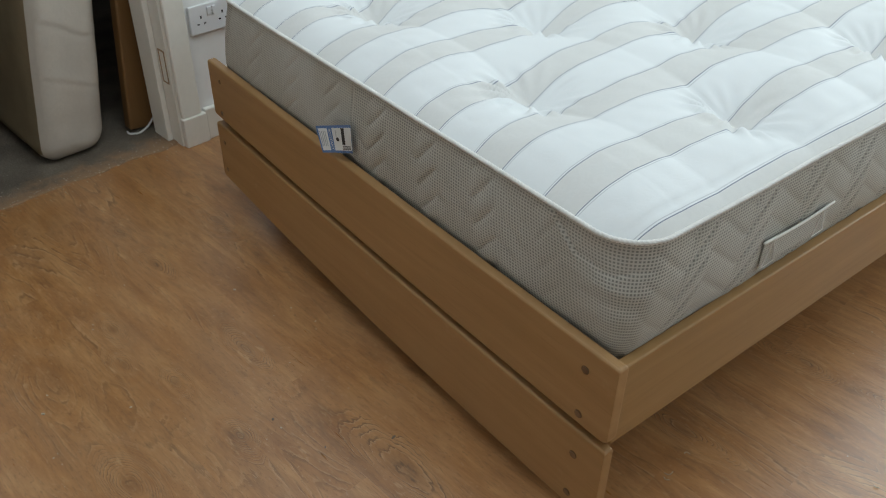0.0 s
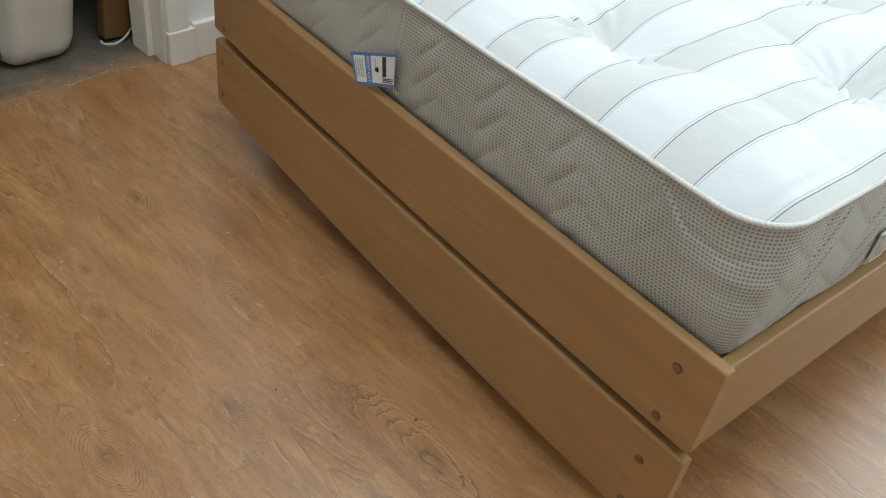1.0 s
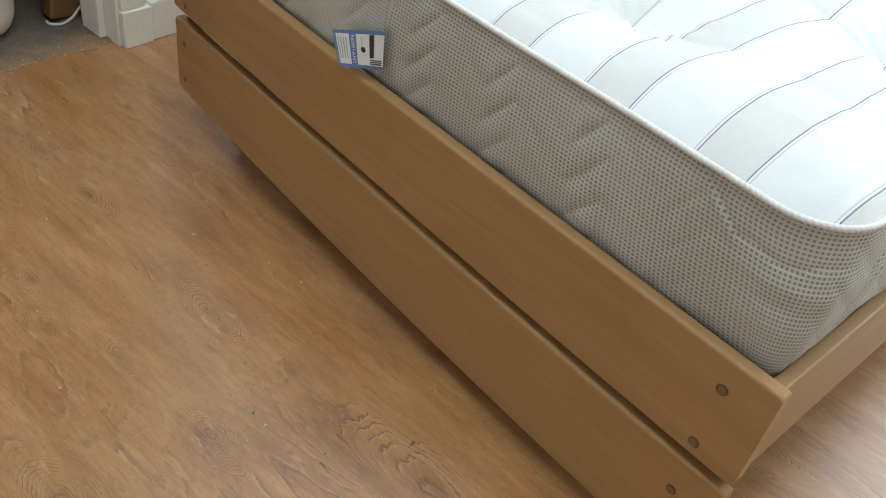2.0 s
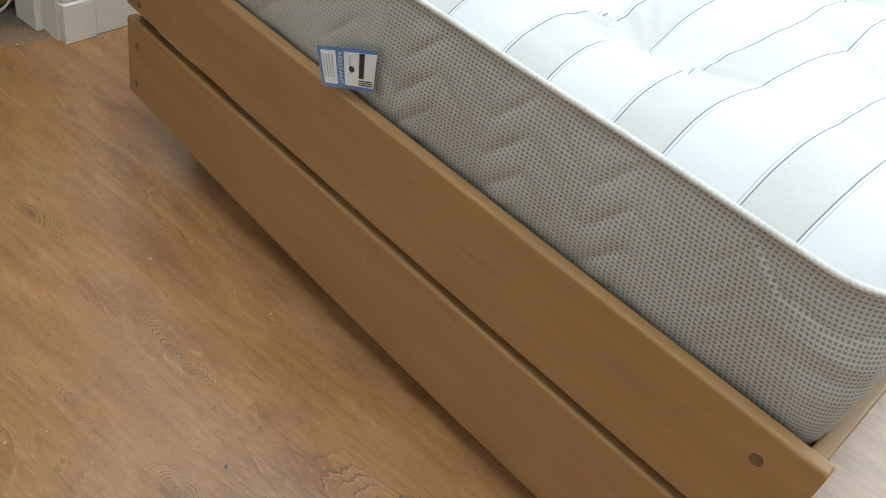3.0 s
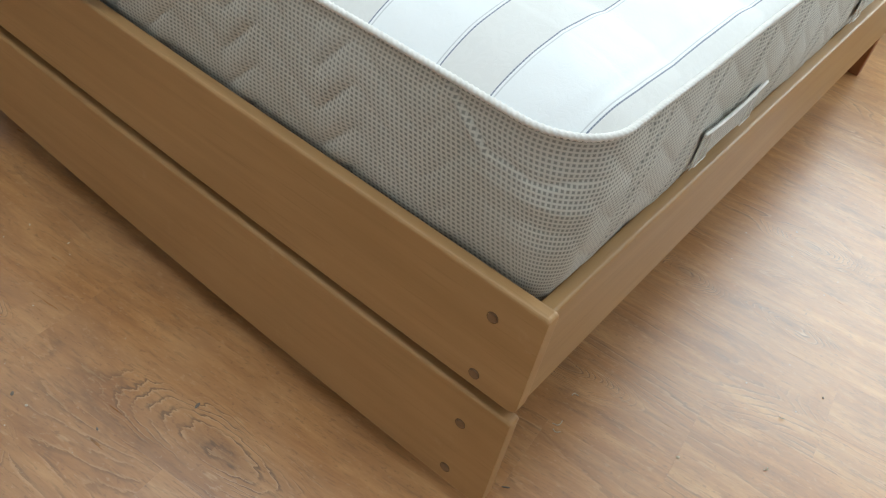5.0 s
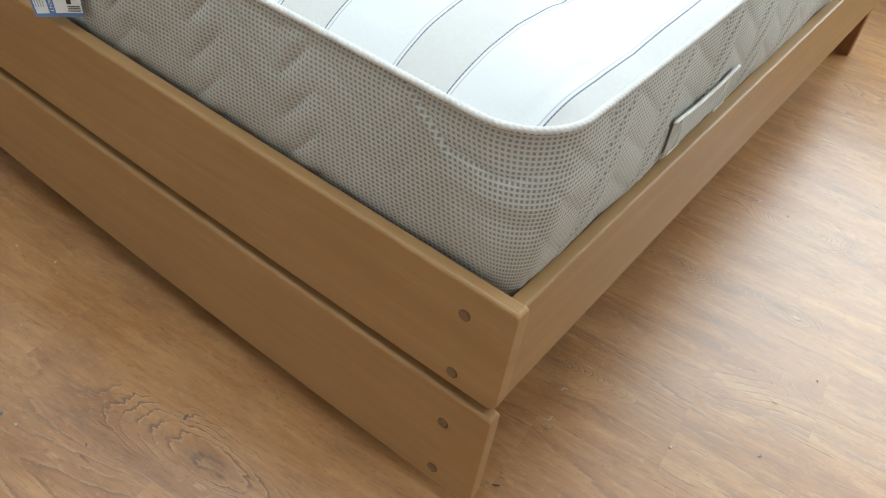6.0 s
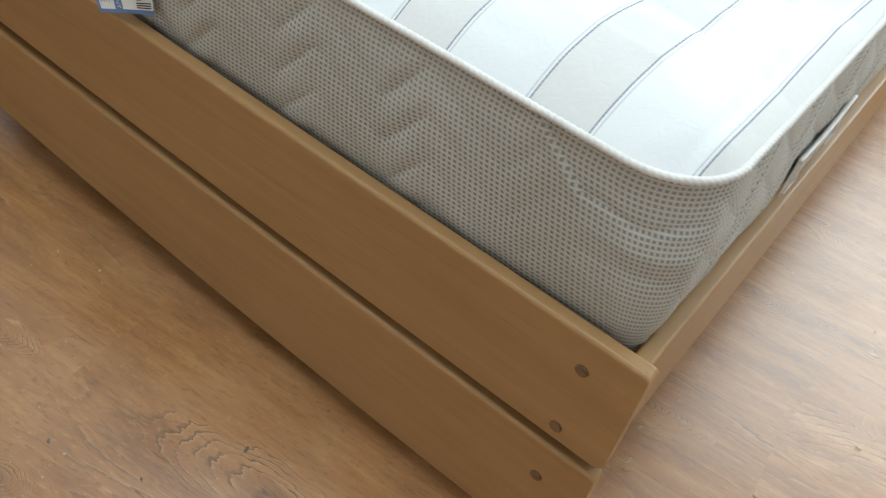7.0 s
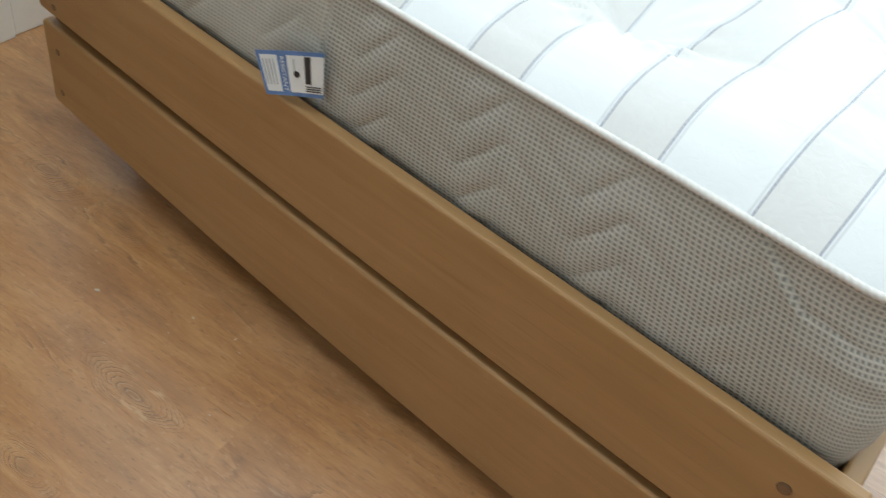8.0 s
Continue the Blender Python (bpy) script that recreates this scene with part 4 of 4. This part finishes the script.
# ---- bits on the floor ----
def litter():
    """Fine crumbs: sparse on the open floor, thick along the carpet's edge."""
    rng = random.Random(5)
    bm = bmesh.new()
    for i in range(500):
        if i < 110:
            x, y = rng.uniform(-1.1, -0.06), rng.uniform(-0.1, 1.7)
        elif i < 190:
            x, y = rng.uniform(0.05, 1.9), rng.uniform(-1.0, -0.02)
        elif i > 430:
            p = rp(rng.uniform(DOOR1 + 0.08, DOOR1 + 0.9), V1 - 0.024 - abs(rng.gauss(0.0, 0.025)))
            x, y = p.x, p.y
        else:
            p = rp(rng.uniform(-0.53, 0.20), 1.765 + rng.gauss(0.0, 0.035))
            x, y = p.x, p.y
        s = rng.choice((0.0007, 0.0009, 0.0012, 0.0017)) * (1.9 if i < 190 and i % 6 == 0 else 1)
        m = Matrix.Translation((x, y, 0.0008 if i < 190 or i > 430 else 0.0046)) @ Matrix.Rotation(rng.uniform(0, 6.3), 4, "Z") @ Matrix.Diagonal((s * rng.uniform(0.8, 2.2), s, s * 0.5, 1))
        bmesh.ops.create_icosphere(bm, subdivisions=1, radius=1, matrix=m)
    return bm


tagged(part("floor_crumbs", litter(), CHIP), "pale crumbs and dust scattered over the laminate", "crumbs", kind="stuff")


def shaving(x, y, length, curl, material, label):
    pts = [(length * (t - 0.5), curl * math.sin(3.0 * t), 0.0022 + 0.004 * abs(math.sin(4 * t + curl * 90)) * curl * 60) for t in (i / 9 for i in range(10))]
    ob = part("wood_shaving", tube(pts, 0.0009, 5), material, smooth=True)
    ob.matrix_world = Matrix.Translation((x, y, 0.0)) @ Matrix.Rotation(x * 40 + y * 23, 4, "Z")
    return tagged(ob, label, "wood shaving", "bits on the floor")


for x, y, ln, cu in ((0.228, -0.010, 0.018, 0.006), (0.214, -0.018, 0.012, 0.004), (0.293, -0.003, 0.011, 0.005), (0.40, -0.30, 0.010, 0.003), (0.52, -0.28, 0.009, 0.003)):
    shaving(x, y, ln, cu, CHIP, "thin pale curl of wood on the laminate")


def chip(x, y, length, width, turn):
    """A flat dark flake of wood."""
    bm = bmesh.new()
    bmesh.ops.create_icosphere(bm, subdivisions=2, radius=1)
    for v in bm.verts:
        v.co = v.co * (1 + 0.3 * noise.noise(v.co * 1.6 + Vector((x * 50, y * 50, 0))))
        v.co = Vector((v.co.x * length / 2, v.co.y * width / 2, max(v.co.z, -0.6) * 0.0012))
    ob = part("wood_chip", bm, CHIP_DARK)
    ob.matrix_world = Matrix.Translation((x, y, 0.0008)) @ Matrix.Rotation(turn, 4, "Z")
    return tagged(ob, "small flat dark chip of wood on the laminate", "wood chip", "bits on the floor")


for x, y, ln, wd, tn in ((-0.143, 0.393, 0.012, 0.005, 0.3), (-0.266, 0.456, 0.006, 0.003, 1.2), (-0.312, 0.585, 0.008, 0.005, 0.9),
                         (0.075, -0.018, 0.013, 0.003, 2.2), (0.62, -0.32, 0.005, 0.003, 0.5), (0.80, -0.22, 0.004, 0.002, 0.2)):
    chip(x, y, ln, wd, tn)


# ---- the laminate floor, plank by plank ----
floor = structure(part("floor", boxes([((U0, V0, -0.06), (U1, V1 - 0.0, -0.009)), ((DOOR0, V1, -0.06), (DOOR1, BV0 - 0.080, -0.009))], ROOM), BARE),
                  "orange-brown oak laminate floor", "floor")
PW, PL, GAP = 0.2137, 1.21, 0.00004
rngf = random.Random(11)
row0 = -0.2055
k0, k1 = math.floor((U0 - row0) / PW), math.ceil((U1 - row0) / PW)
shared = {}


def plank_mesh(w, length):
    key = (round(w, 4), round(length, 4))
    if key not in shared:
        bm = bmesh.new()
        add_box(bm, (0, 0, -0.008), (w, length, 0))
        top = [e for e in bm.edges if all(abs(v.co.z) < 1e-6 for v in e.verts)]
        bmesh.ops.bevel(bm, geom=top, offset=0.00006, segments=1, affect="EDGES")
        shared[key] = mesh_of("plank", bm, LAMINATE)
    return shared[key]


for k in range(k0, k1):
    u0, u1 = max(U0, row0 + k * PW), min(U1, row0 + (k + 1) * PW)
    if u1 - u0 < 0.02:
        continue
    phase = {0: 0.675, 1: -0.020, 2: -0.215, 3: -0.400}.get(k, rngf.uniform(0, PL))
    v = phase - PL * math.ceil((phase - V0) / PL)
    while v < V1:
        in_door = u1 > DOOR0 and u0 < DOOR1 + 0.01
        a, b = max(v, V0), min(v + PL, BV0 - 0.080 if in_door else V1)
        if b - a > 0.02:
            ob = new("plank", plank_mesh(u1 - u0 - GAP, b - a - GAP))
            ob.parent = floor
            ob.matrix_world = ROOM @ Matrix.Translation((u0, a, 0.0))
        v += PL
